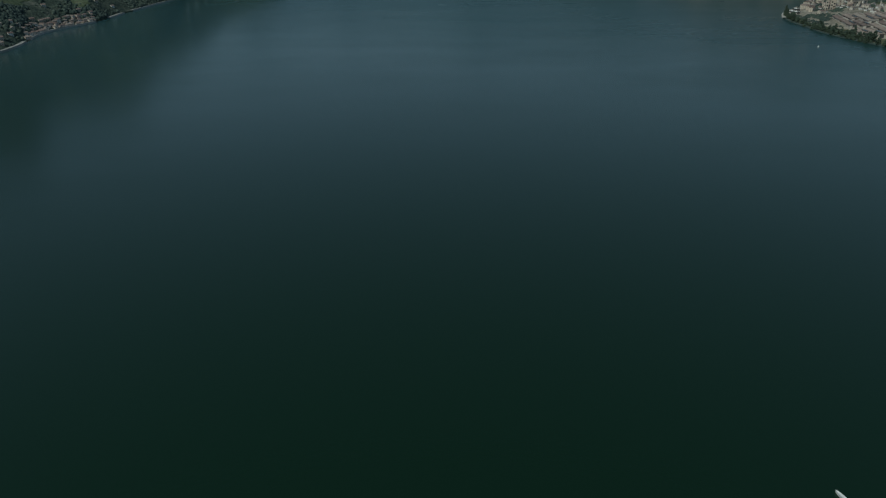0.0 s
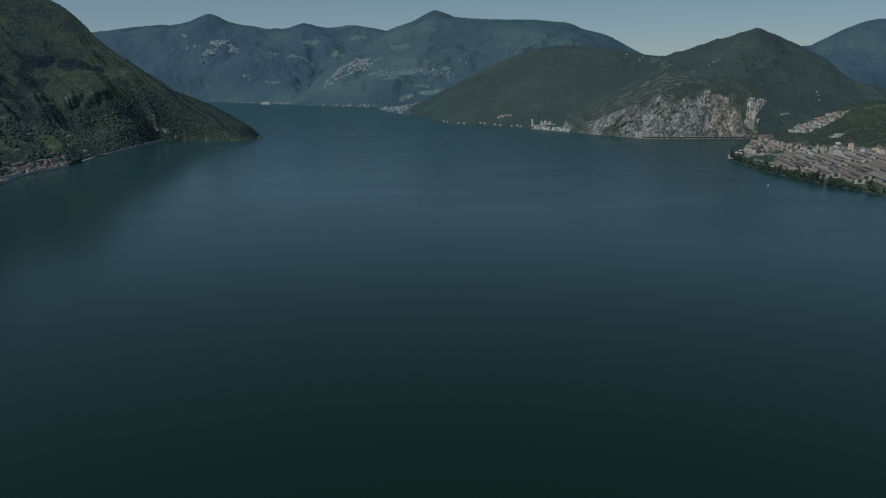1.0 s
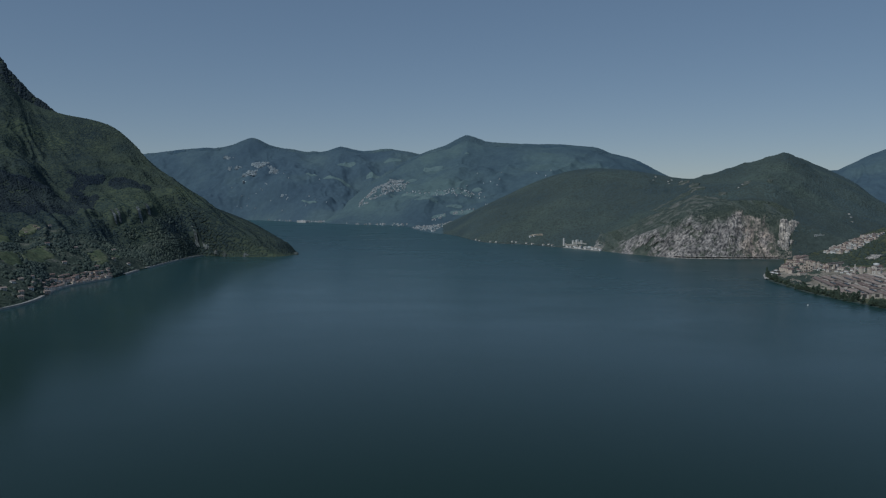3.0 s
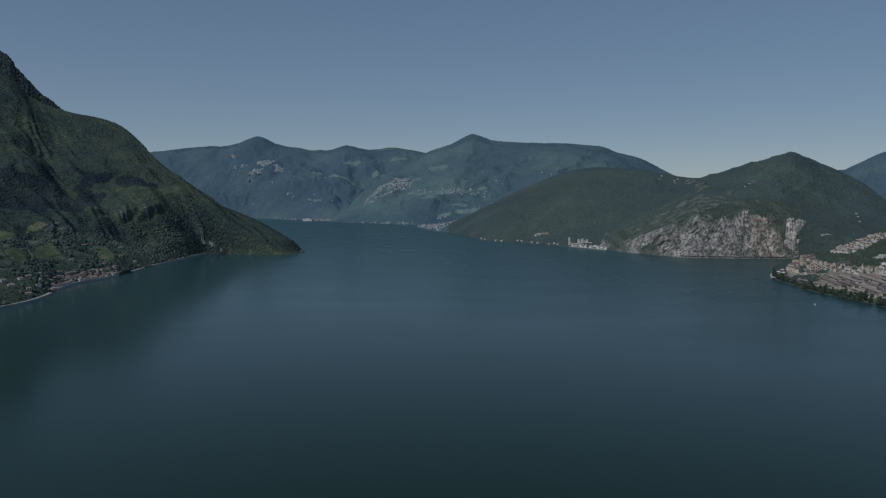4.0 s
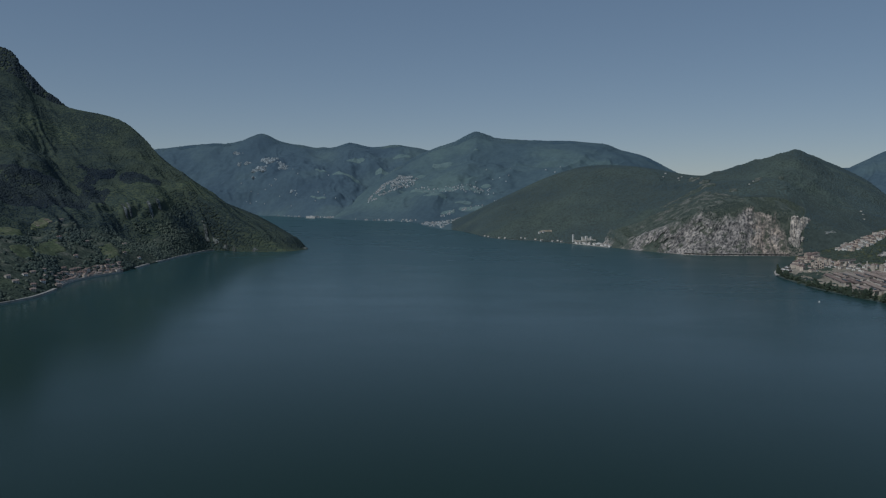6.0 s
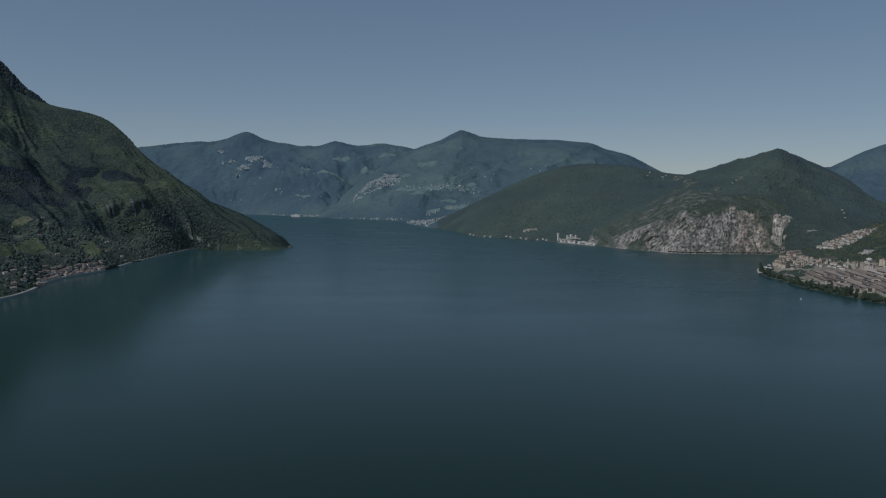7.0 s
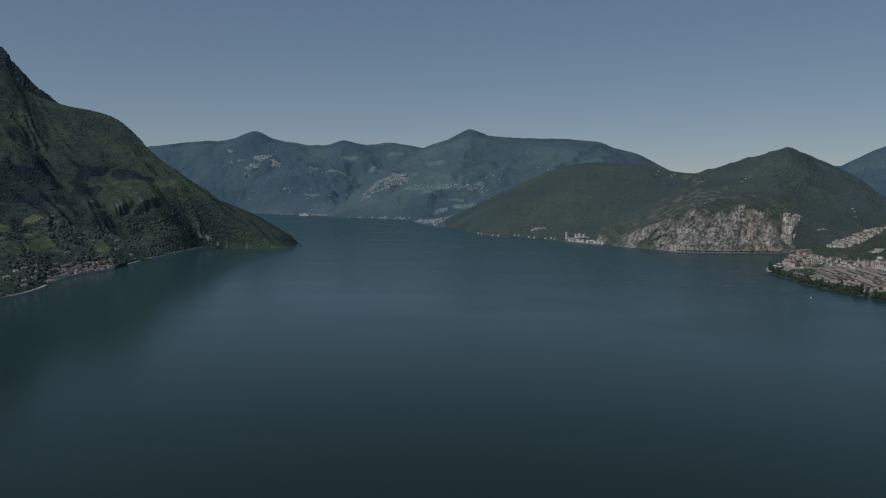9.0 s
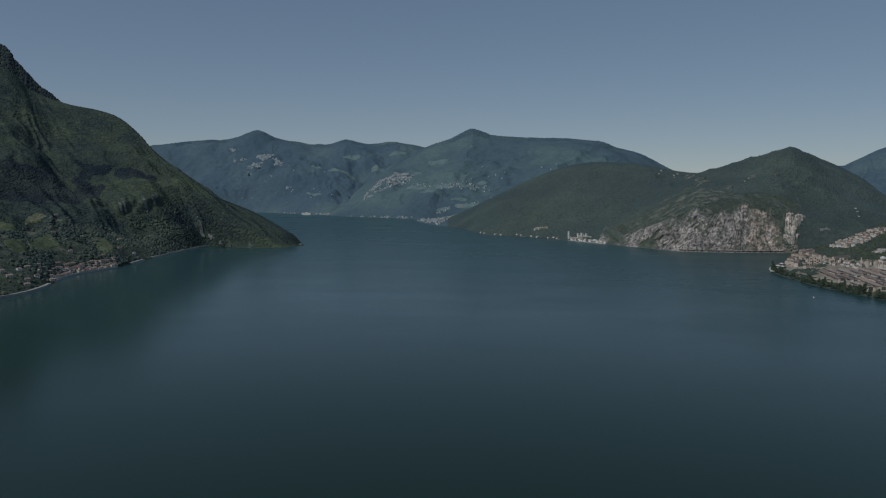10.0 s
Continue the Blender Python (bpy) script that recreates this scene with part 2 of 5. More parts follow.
def value_noise(x, y, seed):
    ix, iy = np.floor(x), np.floor(y)
    fx, fy = x - ix, y - iy
    fx, fy = fx * fx * (3 - 2 * fx), fy * fy * (3 - 2 * fy)
    a, b = lattice(ix, iy, seed), lattice(ix + 1, iy, seed)
    c, d = lattice(ix, iy + 1, seed), lattice(ix + 1, iy + 1, seed)
    return (a * (1 - fx) + b * fx) * (1 - fy) + (c * (1 - fx) + d * fx) * fy


def fbm(x, y, size, octaves=5, seed=0, gain=0.5):
    """Layered noise from -1 to 1; size: the largest bumps, in metres."""
    out, amp, total = np.zeros_like(x), 1.0, 0.0
    for o in range(octaves):
        k = 2.0 ** o / size
        out += amp * (value_noise(x * k + 13.7 * o, y * k - 7.3 * o, seed + o) * 2 - 1)
        total += amp
        amp *= gain
    return out / total * 1.6


def ridged(x, y, size, octaves=4, seed=0):
    out, amp, total = np.zeros_like(x), 1.0, 0.0
    for o in range(octaves):
        k = 2.0 ** o / size
        out += amp * (1 - np.abs(value_noise(x * k + 5.1 * o, y * k + 3.3 * o, seed + o) * 4 - 2).clip(0, 2))
        total += amp
        amp *= 0.5
    return out / total


def glide(values, at):
    """Smooth interpolation (Catmull-Rom) of rows of values at fractional row numbers."""
    v = np.asarray(values, float)
    v = np.concatenate([v[:1], v, v[-1:]])
    i = np.clip(np.floor(at).astype(int), 0, len(v) - 4)
    f = (at - i)[:, None]
    a, b, c, d = v[i], v[i + 1], v[i + 2], v[i + 3]
    return b + 0.5 * f * (c - a + f * (2 * a - 5 * b + 4 * c - d + f * (3 * (b - c) + d - a)))


class Slope:
    """A hillside between a shore line and a ridge line. Stations: foot x, y; ridge x, y, z; cliff height; shelf share."""

    def __init__(self, stations, rough=30, gully=18, seed=1, back=0.8, power=1.25, scale=260, crest=0.3, peaks=(), shear=0.0, steps=()):
        self.st, self.rough, self.gully, self.seed = stations, rough, gully, seed
        self.back, self.power, self.scale, self.crest, self.peaks, self.shear, self.steps = back, power, scale, crest, peaks, shear, steps

    def surface(self, at, t):
        """Points for station numbers at and shares t of the way up (over 1: the far side)."""
        s = glide(self.st, at)
        fx, fy, rx, ry, rz, cliff, shelf = s.T
        x, y = fx + (rx - fx) * t, fy + (ry - fy) * t
        run = np.hypot(rx - fx, ry - fy)
        up = np.clip(t, 0, 1)
        gentle = 0.28 * np.clip(up / 0.45, 0, 1) + 0.72 * np.clip((up - 0.38) / 0.62, 0, 1) ** 1.15
        rise = (1 - shelf) * (1 - (1 - up) ** self.power) + shelf * gentle
        wall = np.clip(up * run / 55.0, 0, 1)
        wall = wall * wall * (3 - 2 * wall)
        z = cliff * wall + (rz - cliff) * rise
        over = np.clip((t - 1) / self.back, 0, 1)
        z = z * (1 - over ** 1.4) - 4 * (over > 0.98)
        big = np.clip(rz / 250.0, 0.04, 1.2)
        env = np.clip(up * 5, 0, 1) * (self.crest + (1 - self.crest) * np.clip((1 - up) * 3, 0, 1)) * big
        env = np.where(t > 1, self.crest * big * (1 - over), env)
        for px, py, high, wide in self.peaks:
            z = z + high * np.clip(1 - np.hypot(x - px, y - py) / wide, 0, 1)
        z = z + env * self.rough * fbm(x, y, self.scale, 6, self.seed)
        for mid, half, t0, high in self.steps:
            lip = np.clip((t - t0 - 0.02 * fbm(at * 14, at * 0, 9, 2, self.seed + 60)) / 0.025, 0, 1)
            z = z + high * lip * lip * (3 - 2 * lip) * np.clip(1 - (t - t0) / 0.3, 0, 1) * np.clip(1.6 * (1 - np.abs(at - mid) / half), 0, 1)
        along = at * 90 + t * self.shear
        z = z + env * self.gully * ridged(along + 0.12 * fbm(x, y, 120, 2, self.seed + 40) * 200, t * 160, 85, 3, self.seed + 20)
        z = np.where(t <= 0.0, -3.0, np.maximum(z, -3.0 + 3.3 * np.clip(t * 60, 0, 1)) * (over < 0.98) - 4 * (over >= 0.98))
        return np.stack([x, y, z], -1)

    def grid(self, nu, nv, lo=0.0, hi=None, bend=1.5):
        u = np.linspace(0, len(self.st) - 1, nu)
        q = np.linspace(0, 1, nv)
        front = q ** bend
        extra = np.linspace(0, 1, max(8, nv // 5) + 1)[1:] * self.back + 1
        t = np.concatenate([[-0.01], front, extra])
        uu, tt = np.meshgrid(u, t, indexing="ij")
        return self.surface(uu.ravel(), tt.ravel()).reshape(len(u), len(t), 3)


def mesh_from(name, verts, faces, smooth=False):
    """A mesh from arrays; faces all of one corner count."""
    me = bpy.data.meshes.new(name)
    n, k = faces.shape
    me.vertices.add(len(verts))
    me.vertices.foreach_set("co", np.ascontiguousarray(verts, np.float32).ravel())
    me.loops.add(n * k)
    me.loops.foreach_set("vertex_index", np.ascontiguousarray(faces, np.int32).ravel())
    me.polygons.add(n)
    me.polygons.foreach_set("loop_start", np.arange(0, n * k, k, dtype=np.int32))
    me.polygons.foreach_set("use_smooth", np.full(n, smooth))
    me.update(calc_edges=True)
    return me


def sheet(name, grid, material, label, category, kind="structure", smooth=True, flip=False):
    nu, nv = grid.shape[:2]
    i = np.arange(nu * nv).reshape(nu, nv)
    f = np.stack([i[:-1, :-1], i[1:, :-1], i[1:, 1:], i[:-1, 1:]], -1).reshape(-1, 4)
    me = mesh_from(name, grid.reshape(-1, 3), f[:, ::-1] if flip else f, smooth)
    me.materials.append(material)
    return tagged(new(name, me), label, category, "", kind)


# ---- lake ----
me = bpy.data.meshes.new("water")
bm = bmesh.new()
bmesh.ops.create_circle(bm, cap_ends=True, radius=30000, segments=64)
bm.to_mesh(me)
bm.free()
me.materials.append(M_WATER)
tagged(new("water", me), "calm dark green-blue lake water", "lake", "", "structure")

# ---- hills ----
LEFT = Slope([
    (-760, 300, -1700, 500, 380, 4, 0.5), (-620, 620, -1750, 1200, 470, 4, 0.6), (-519, 851, -1650, 1900, 545, 3, 0.8),
    (-556, 1047, -1292, 2050, 476, 3, 0.85), (-543, 1178, -1182, 2050, 404, 3, 0.88), (-554, 1335, -1065, 2000, 360, 5, 0.85),
    (-550, 1613, -890, 1950, 317, 14, 0.35), (-476, 1595, -774, 1900, 218, 22, 0), (-413, 1592, -635, 1850, 126, 20, 0),
    (-367, 1606, -488, 1780, 74, 14, 0), (-345, 1652, -395, 1730, 31, 18, 0), (-342, 1668, -354, 1700, 6, 5, 0)],
    rough=30, gully=17, seed=3, power=1.1, scale=340, crest=0.06, shear=150, steps=((5.0, 0.28, 0.24, 15), (5.45, 0.3, 0.21, 15), (4.4, 0.4, 0.28, 12), (6.15, 0.16, 0.06, 15)))
LEFT_PEAK = Slope([(f, 2090, r, 2350, z, 0, 0) for f, r, z in (
    (-1510, -1699, 677), (-1414, -1590, 631), (-1350, -1518, 598), (-1300, -1463, 594), (-1281, -1441, 584), (-1262, -1419, 571), (-1240, -1395, 533),
    (-1218, -1370, 508), (-1193, -1342, 476), (-1168, -1314, 451), (-1135, -1276, 422), (-1095, -1231, 385))], rough=26, gully=16, seed=7, power=1.0, scale=90, crest=0.12)
RIGHT = Slope([
    (-43, 2635, -50, 3000, 1, 0, 0), (27, 2441, 42, 2900, 43, 2, 0), (105, 2102, 206, 2850, 123, 4, 0), (209, 1998, 375, 2800, 200, 4, 0),
    (292, 1882, 516, 2750, 232, 4, 0), (372, 1742, 673, 2700, 225, 3, 0), (435, 1621, 850, 2700, 196, 36, 0), (498, 1544, 963, 2700, 196, 74, 0),
    (575, 1527, 1107, 2700, 224, 84, 0), (657, 1524, 1241, 2700, 276, 80, 0), (740, 1500, 1356, 2700, 242, 54, 0.1),
    (840, 1430, 1455, 2650, 183, 26, 0.2), (1000, 1380, 1591, 2600, 90, 8, 0.3), (1300, 1300, 1900, 2500, 60, 0, 0.3)],
    rough=34, gully=12, seed=11, power=1.35, scale=320, crest=0.05)
DELTA = Slope([
    (700, 1515, 760, 1570, 12, 0, 1), (640, 1390, 880, 1570, 45, 1, 1), (519, 1182, 960, 1560, 70, 1.5, 1), (495, 1029, 1060, 1520, 76, 1.5, 1),
    (497, 957, 1160, 1470, 76, 1.5, 1), (505, 902, 1260, 1400, 70, 1.5, 1), (518, 837, 1360, 1300, 70, 1.5, 1), (560, 750, 1450, 1150, 70, 1.5, 1),
    (800, 600, 1500, 900, 60, 1.5, 1), (1200, 420, 1700, 600, 60, 1.5, 1)], rough=3, gully=0, seed=21, back=0.3)
FAR_WEST = Slope([
    (-2900, 4250, -3100, 4800, 420, 0, 0), (-1907, 4188, -2172, 4800, 406, 0, 0), (-1569, 4154, -1800, 4800, 434, 0, 0), (-1302, 4127, -1504, 4800, 447, 0, 0),
    (-1105, 4107, -1281, 4800, 486, 0, 0), (-898, 3902, -1097, 4800, 442, 0, 0), (-682, 3714, -876, 4800, 416, 0, 0), (-539, 3680, -710, 4800, 444, 0, 0),
    (-403, 3700, -544, 4800, 422, 0, 0), (-259, 3800, -359, 4800, 428, 0, 0), (-125, 3900, -175, 4800, 402, 0, 0), (100, 4000, 100, 4850, 380, 0, 0)],
    rough=60, gully=24, seed=31, power=1.0, scale=420, crest=0.16, back=0.25, peaks=((-1281, 4800, 25, 120), (-790, 4800, -8, 90), (-700, 4800, 8, 140), (-420, 4800, 8, 130), (-1000, 4800, 6, 90)))
FAR_MID = Slope([
    (-624, 3631, -654, 3800, 1, 0, 0), (-503, 3473, -579, 4000, 79, 0, 0.2), (-386, 3395, -422, 4300, 233, 0, 0.3), (-275, 3319, -181, 4500, 382, 0, 0.3),
    (-165, 3186, 108, 4550, 476, 0, 0.3), (-66, 3179, 289, 4550, 463, 0, 0.3), (33, 3171, 534, 4550, 448, 0, 0.3), (155, 3161, 873, 4500, 431, 0, 0.2),
    (276, 3151, 995, 4500, 391, 0, 0), (397, 3142, 1138, 4450, 344, 0, 0), (517, 3132, 1329, 4400, 243, 0, 0), (636, 3123, 1533, 4300, 121, 0, 0),
    (900, 3100, 1800, 4200, 90, 0, 0)],
    rough=52, gully=20, seed=41, power=1.0, scale=420, crest=0.14, back=0.3, peaks=((108, 4550, 34, 120), (190, 4550, -6, 60)))
SPUR = Slope([
    (-160, 3060, -170, 3250, 1, 0, 0), (-99, 2767, -42, 3250, 12, 0, 0), (-42, 2600, 84, 3250, 47, 0, 0), (8, 2560, 234, 3250, 106, 0, 0),
    (120, 2560, 409, 3250, 163, 0, 0), (300, 2700, 700, 3250, 180, 0, 0)], rough=20, gully=8, seed=51, power=1.0, crest=0.15)
FAR_EAST = Slope([
    (1220, 3076, 1930, 3900, 165, 0, 0), (1449, 3058, 2046, 3900, 254, 0, 0), (1562, 3049, 2149, 3900, 304, 0, 0), (1675, 3040, 2267, 3900, 357, 0, 0),
    (1897, 3022, 2429, 3900, 395, 0, 0), (2118, 3004, 2727, 3900, 379, 0, 0), (2500, 2800, 3200, 3700, 300, 0, 0)],
    rough=40, gully=20, seed=61, power=1.0, scale=400, crest=0.1)
FAR_GAP = Slope([(1700, 3898, 2150, 4700, 262, 0, 0), (1844, 3898, 2285, 4700, 269, 0, 0), (1958, 3887, 2464, 4700, 293, 0, 0), (2128, 3869, 2645, 4700, 286, 0, 0),
                 (2400, 3800, 2900, 4700, 250, 0, 0)], rough=30, gully=12, seed=71, power=1.0, crest=0.1, back=0.3)
BEHIND = Slope([(-760, 330, -1750, 560, 390, 2, 0.5), (-1000, -500, -1900, -700, 420, 2, 0.5), (-700, -1600, -1400, -2300, 400, 2, 0.4), (300, -2200, 400, -3100, 350, 2, 0.4),
                (1400, -1500, 2200, -2200, 420, 2, 0.4), (1500, -400, 2300, -500, 380, 2, 0.4), (1150, 450, 2000, 700, 300, 2, 0.4)], rough=50, gully=20, seed=81, power=1.1, scale=400)

sheet("hill_left", LEFT.grid(420, 170), M_SLOPE, "steep wooded mountainside dropping to a lake headland", "mountain")
sheet("hill_left_peak", LEFT_PEAK.grid(200, 90), M_SLOPE, "dark wooded summit behind the mountain shoulder", "mountain")
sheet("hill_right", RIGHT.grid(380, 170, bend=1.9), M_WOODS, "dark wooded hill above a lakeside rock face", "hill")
sheet("ground_delta", DELTA.grid(160, 120, bend=1.0), M_DELTA, "flat green and paved ground under the lakeside town", "ground")
sheet("hill_far_west", FAR_WEST.grid(420, 160, bend=1.0), M_FAR_HAZE, "distant wooded mountain ridge tinted haze blue", "mountain")
sheet("hill_far_middle", FAR_MID.grid(420, 170, bend=1.0), M_OAK_HAZE, "distant wooded mountain with a pointed summit", "mountain")
sheet("hill_spur", SPUR.grid(160, 70, bend=1.0), M_OAK_HAZE, "low wooded spur running down to the far shore", "hill")
sheet("hill_far_east", FAR_EAST.grid(200, 90, bend=1.0), M_FAR_HAZE, "distant rounded wooded mountain", "mountain")
sheet("hill_far_gap", FAR_GAP.grid(120, 60, bend=1.0), M_FAR_HAZE, "pale remote ridge in a gap between hills", "mountain")
sheet("hill_behind", BEHIND.grid(160, 60), M_WOODS, "wooded hills closing the lake basin", "hill")

# ---- rock face over the lake ----
def cliff_top(at):
    """Height up to which the foot of the hill is bare rock."""
    return np.interp(at, (4.8, 5.2, 5.5, 5.95, 6.37, 6.86, 7.14, 7.5, 7.8, 8.13, 8.34, 8.62, 8.97, 9.18, 9.4, 9.75), (6, 18, 30, 46, 56, 64, 78, 80, 84, 92, 98, 98, 90, 58, 8, 0))


def cliff_face():
    """The bare cliff: a fluted skin over the hill's foot, and how much turf covers it."""
    nu, nv = 760, 200
    u = np.linspace(4.7, 9.8, nu)
    q = np.linspace(0, 1, nv) ** 1.25
    uu, qq = np.meshgrid(u, q, indexing="ij")
    s = glide(RIGHT.st, uu.ravel())
    run = np.hypot(s[:, 2] - s[:, 0], s[:, 3] - s[:, 1]).reshape(uu.shape)
    t = qq * 150.0 / run
    g = RIGHT.surface(uu.ravel(), t.ravel()).reshape(nu, nv, 3)
    x, y, z = g[..., 0], g[..., 1], g[..., 2]
    side = x * 0.85 - y * 0.5
    warp = 16 * fbm(side, z, 90, 3, 12)
    dip = 1 - 1.7 * np.clip((uu - 7.5) / 1.3, 0, 1)
    lean = side - z * 0.8 * dip + warp
    push = 4.5 * ridged(lean, z * 0.5, 34, 4, 5) + 5 * ridged(lean + 9, z * 0.45, 13, 3, 25) + 5 * fbm(side, z, 44, 5, 8, 0.6) + 2.2 * ridged(lean, z * 0.5, 6, 2, 15)
    high = cliff_top(uu)
    cover = np.clip((z - high + 28 * fbm(side, z, 40, 5, 33, 0.68)) / 28 + 0.5, 0, 1)
    cover = np.maximum(cover, np.clip((fbm(lean, z * 0.6, 38, 5, 64, 0.6) - np.interp(uu, (5, 6.5, 7.5), (0.02, 0.1, 0.28))) * 5, 0, 1))
    cover = np.clip(cover - 0.75 * np.exp(-((uu - 8.72) / 0.36) ** 2) * (z < high - 8), 0, 1)
    bare = 1 - cover
    out = (push * 0.62 + 2.5) * np.clip(qq * 20, 0.15, 1) * (0.18 + 0.82 * bare) + 0.4
    edge = np.minimum(np.minimum((uu - 4.7) / 0.12, (9.8 - uu) / 0.12), (1 - qq) / 0.05)
    out = np.where(edge < 1, out * np.clip(edge, 0, 1) - 7 * (1 - np.clip(edge, 0, 1)), out)
    g[..., 0] -= 0.5 * out
    g[..., 1] -= 0.72 * out
    g[..., 2] += 0.35 * np.minimum(out, 0.0)
    return g, cover


CLIFF, COVER = cliff_face()
ob = sheet("cliff", CLIFF, M_ROCK, "bare grey limestone cliff rising out of the lake", "cliff", smooth=False)
ob.data.attributes.new("cover", "FLOAT", "POINT").data.foreach_set("value", COVER.astype(np.float32).ravel())


def patch(name, slope, u0, u1, t0, t1, material, label, category, lift=1.5, relief=0.0, seed=0, nu=40, nv=30, size=30, smooth=True):
    """A patch of other ground on a slope, with an uneven outline that dips under the surface."""
    uu, vv = np.meshgrid(np.linspace(-1, 1, nu), np.linspace(-1, 1, nv), indexing="ij")
    at = (u0 + u1) / 2 + uu * (u1 - u0) / 2
    t = np.clip((t0 + t1) / 2 + vv * (t1 - t0) / 2, 0.001, 1)
    g = slope.surface(at.ravel(), t.ravel()).reshape(nu, nv, 3)
    side, up = g[..., 0] + g[..., 1] * 0.4, g[..., 2]
    edge = 1 - np.sqrt(uu ** 2 + vv ** 2) + 0.45 * fbm(g[..., 0], g[..., 1] + up, size * 1.5, 4, seed + 9)
    edge = np.minimum(edge, 2.5 * (1 - np.maximum(np.abs(uu), np.abs(vv))) - 0.05)
    rise = lift + relief * (0.6 + 0.6 * ridged(side, up * 0.35, size, 4, seed) + 0.3 * fbm(side, up, size * 0.4, 3, seed + 3))
    rise = np.where(edge > 0, np.minimum(rise, rise * edge * 6), -12 - lift)
    g[..., 2] += np.where(relief > 0, 0.35, 1.0) * rise
    if relief > 0:
        g[..., 0] -= 0.15 * rise * np.sign(g[..., 0])
        g[..., 1] -= 0.8 * rise
    return sheet(name, g, material, label, category, smooth=smooth)


M_MEADOW = ground_material("hay_meadow", [(0.34, (0.064, 0.086, 0.055)), (0.48, (0.086, 0.108, 0.064)), (0.56, (0.105, 0.124, 0.076)), (0.68, (0.15, 0.15, 0.108))], 0.03, 0.22, 0.4)
# Far pasture colour is pushed to light blue-green to paint in haze.
M_FIELD_HAZE = ground_material("hazed_far_fields", [(0.3, (0.1, 0.155, 0.172)), (0.6, (0.145, 0.208, 0.215))], 0.02, 0.1, 0.2, 1.0, 0.85)
M_TERRACE = ground_material("olive_terraces", [(0.36, (0.044, 0.06, 0.05)), (0.48, (0.07, 0.088, 0.07)), (0.56, (0.095, 0.11, 0.088)), (0.66, (0.15, 0.15, 0.13))], 0.05, 0.25, 0.6)
M_YARD = ground_material("dusty_yard", [(0.34, (0.16, 0.145, 0.12)), (0.5, (0.27, 0.24, 0.2)), (0.66, (0.38, 0.34, 0.29))], 0.04, 0.3, 0.3)
M_SCRUB = ground_material("stony_scrub", [(0.38, (0.062, 0.082, 0.073)), (0.5, (0.082, 0.101, 0.086)), (0.62, (0.15, 0.155, 0.142))], 0.05, 0.2, 0.6)


def bluff(slope, at, t, count, wide, high, seed, material=None, label="weathered limestone bluff standing out of the woods"):
    """A steep outcrop of fluted rock fins side by side, bedded into a slope."""
    rng = np.random.default_rng(seed)
    p, f, nu, nv = [], [], 22, 20
    for k in range(count):
        c = slope.surface(np.array([at + 0.02 * rng.normal()]), np.array([t + 0.004 * rng.normal()]))[0]
        a, v = np.meshgrid(np.linspace(0, 2 * math.pi, nu), np.linspace(0, 1, nv), indexing="ij")
        w, h = wide * rng.uniform(0.7, 1.2), high * rng.uniform(0.6, 1.1)
        r = w * (1 - 0.55 * v ** 2) * (1 + 0.3 * ridged(np.abs(a - math.pi) * 9 + k * 17, v * 20, 6, 3, seed + k) + 0.2 * fbm(np.abs(a - math.pi) * 8, v * 60, 14, 3, seed + k))
        r = np.where(v > 0.96, 0.1, r)
        off = (k - (count - 1) / 2) * wide * 1.15
        g = np.stack([c[0] + off * 0.9 + r * np.cos(a), c[1] + off * 0.35 + 0.7 * r * np.sin(a) + 0.25 * h * v, c[2] - 0.35 * h + h * v], -1)
        i = np.arange(nu * nv).reshape(nu, nv) + k * nu * nv
        f.append(np.stack([i[:-1, :-1], i[1:, :-1], i[1:, 1:], i[:-1, 1:]], -1).reshape(-1, 4))
        p.append(g.reshape(-1, 3))
    me = mesh_from("crag", np.concatenate(p), np.concatenate(f), False)
    me.materials.append(material or M_CRAG)
    return tagged(new("crag", me), label, "crag", "", "structure")


for k, (at, t, count, wide, high) in enumerate(((6.4, 0.045, 3, 4, 15), (6.62, 0.025, 3, 4, 11), (6.9, 0.015, 3, 4, 8), (7.6, 0.012, 3, 4, 8), (10.3, 0.06, 2, 4, 9))):
    bluff(LEFT, at, t, count, wide, high, 200 + k)
for u0, u1, t0, t1 in ((4.94, 5.0, 0.22, 0.28), (5.03, 5.08, 0.225, 0.28), (5.33, 5.38, 0.19, 0.25), (5.46, 5.52, 0.2, 0.25), (6.06, 6.17, 0.04, 0.11), (6.25, 6.35, 0.03, 0.07)):
    patch("crag", LEFT, u0, u1, t0, t1, M_CRAG, "grey limestone face standing out of the woods", "crag", 3.0, 1.5, int(u0 * 10), 60, 50, 12, False)
for u0, u1, t0, t1 in ((1.2, 3.6, 0.03, 0.3), (2.4, 7.0, 0.03, 0.34)):
    patch("yard", DELTA, u0, u1, t0, t1, M_YARD, "pale dusty yards and lanes round the works", "yard", 0.5, 0, int(u0 * 10), 110, 70, 40)
patch("quarry", DELTA, 2.68, 2.95, 0.41, 0.47, M_PALE, "pale quarried rock patch among trees", "quarry", 1.0, 5, 3, 40, 30, 18, False)
crag_rng = random.Random(4)
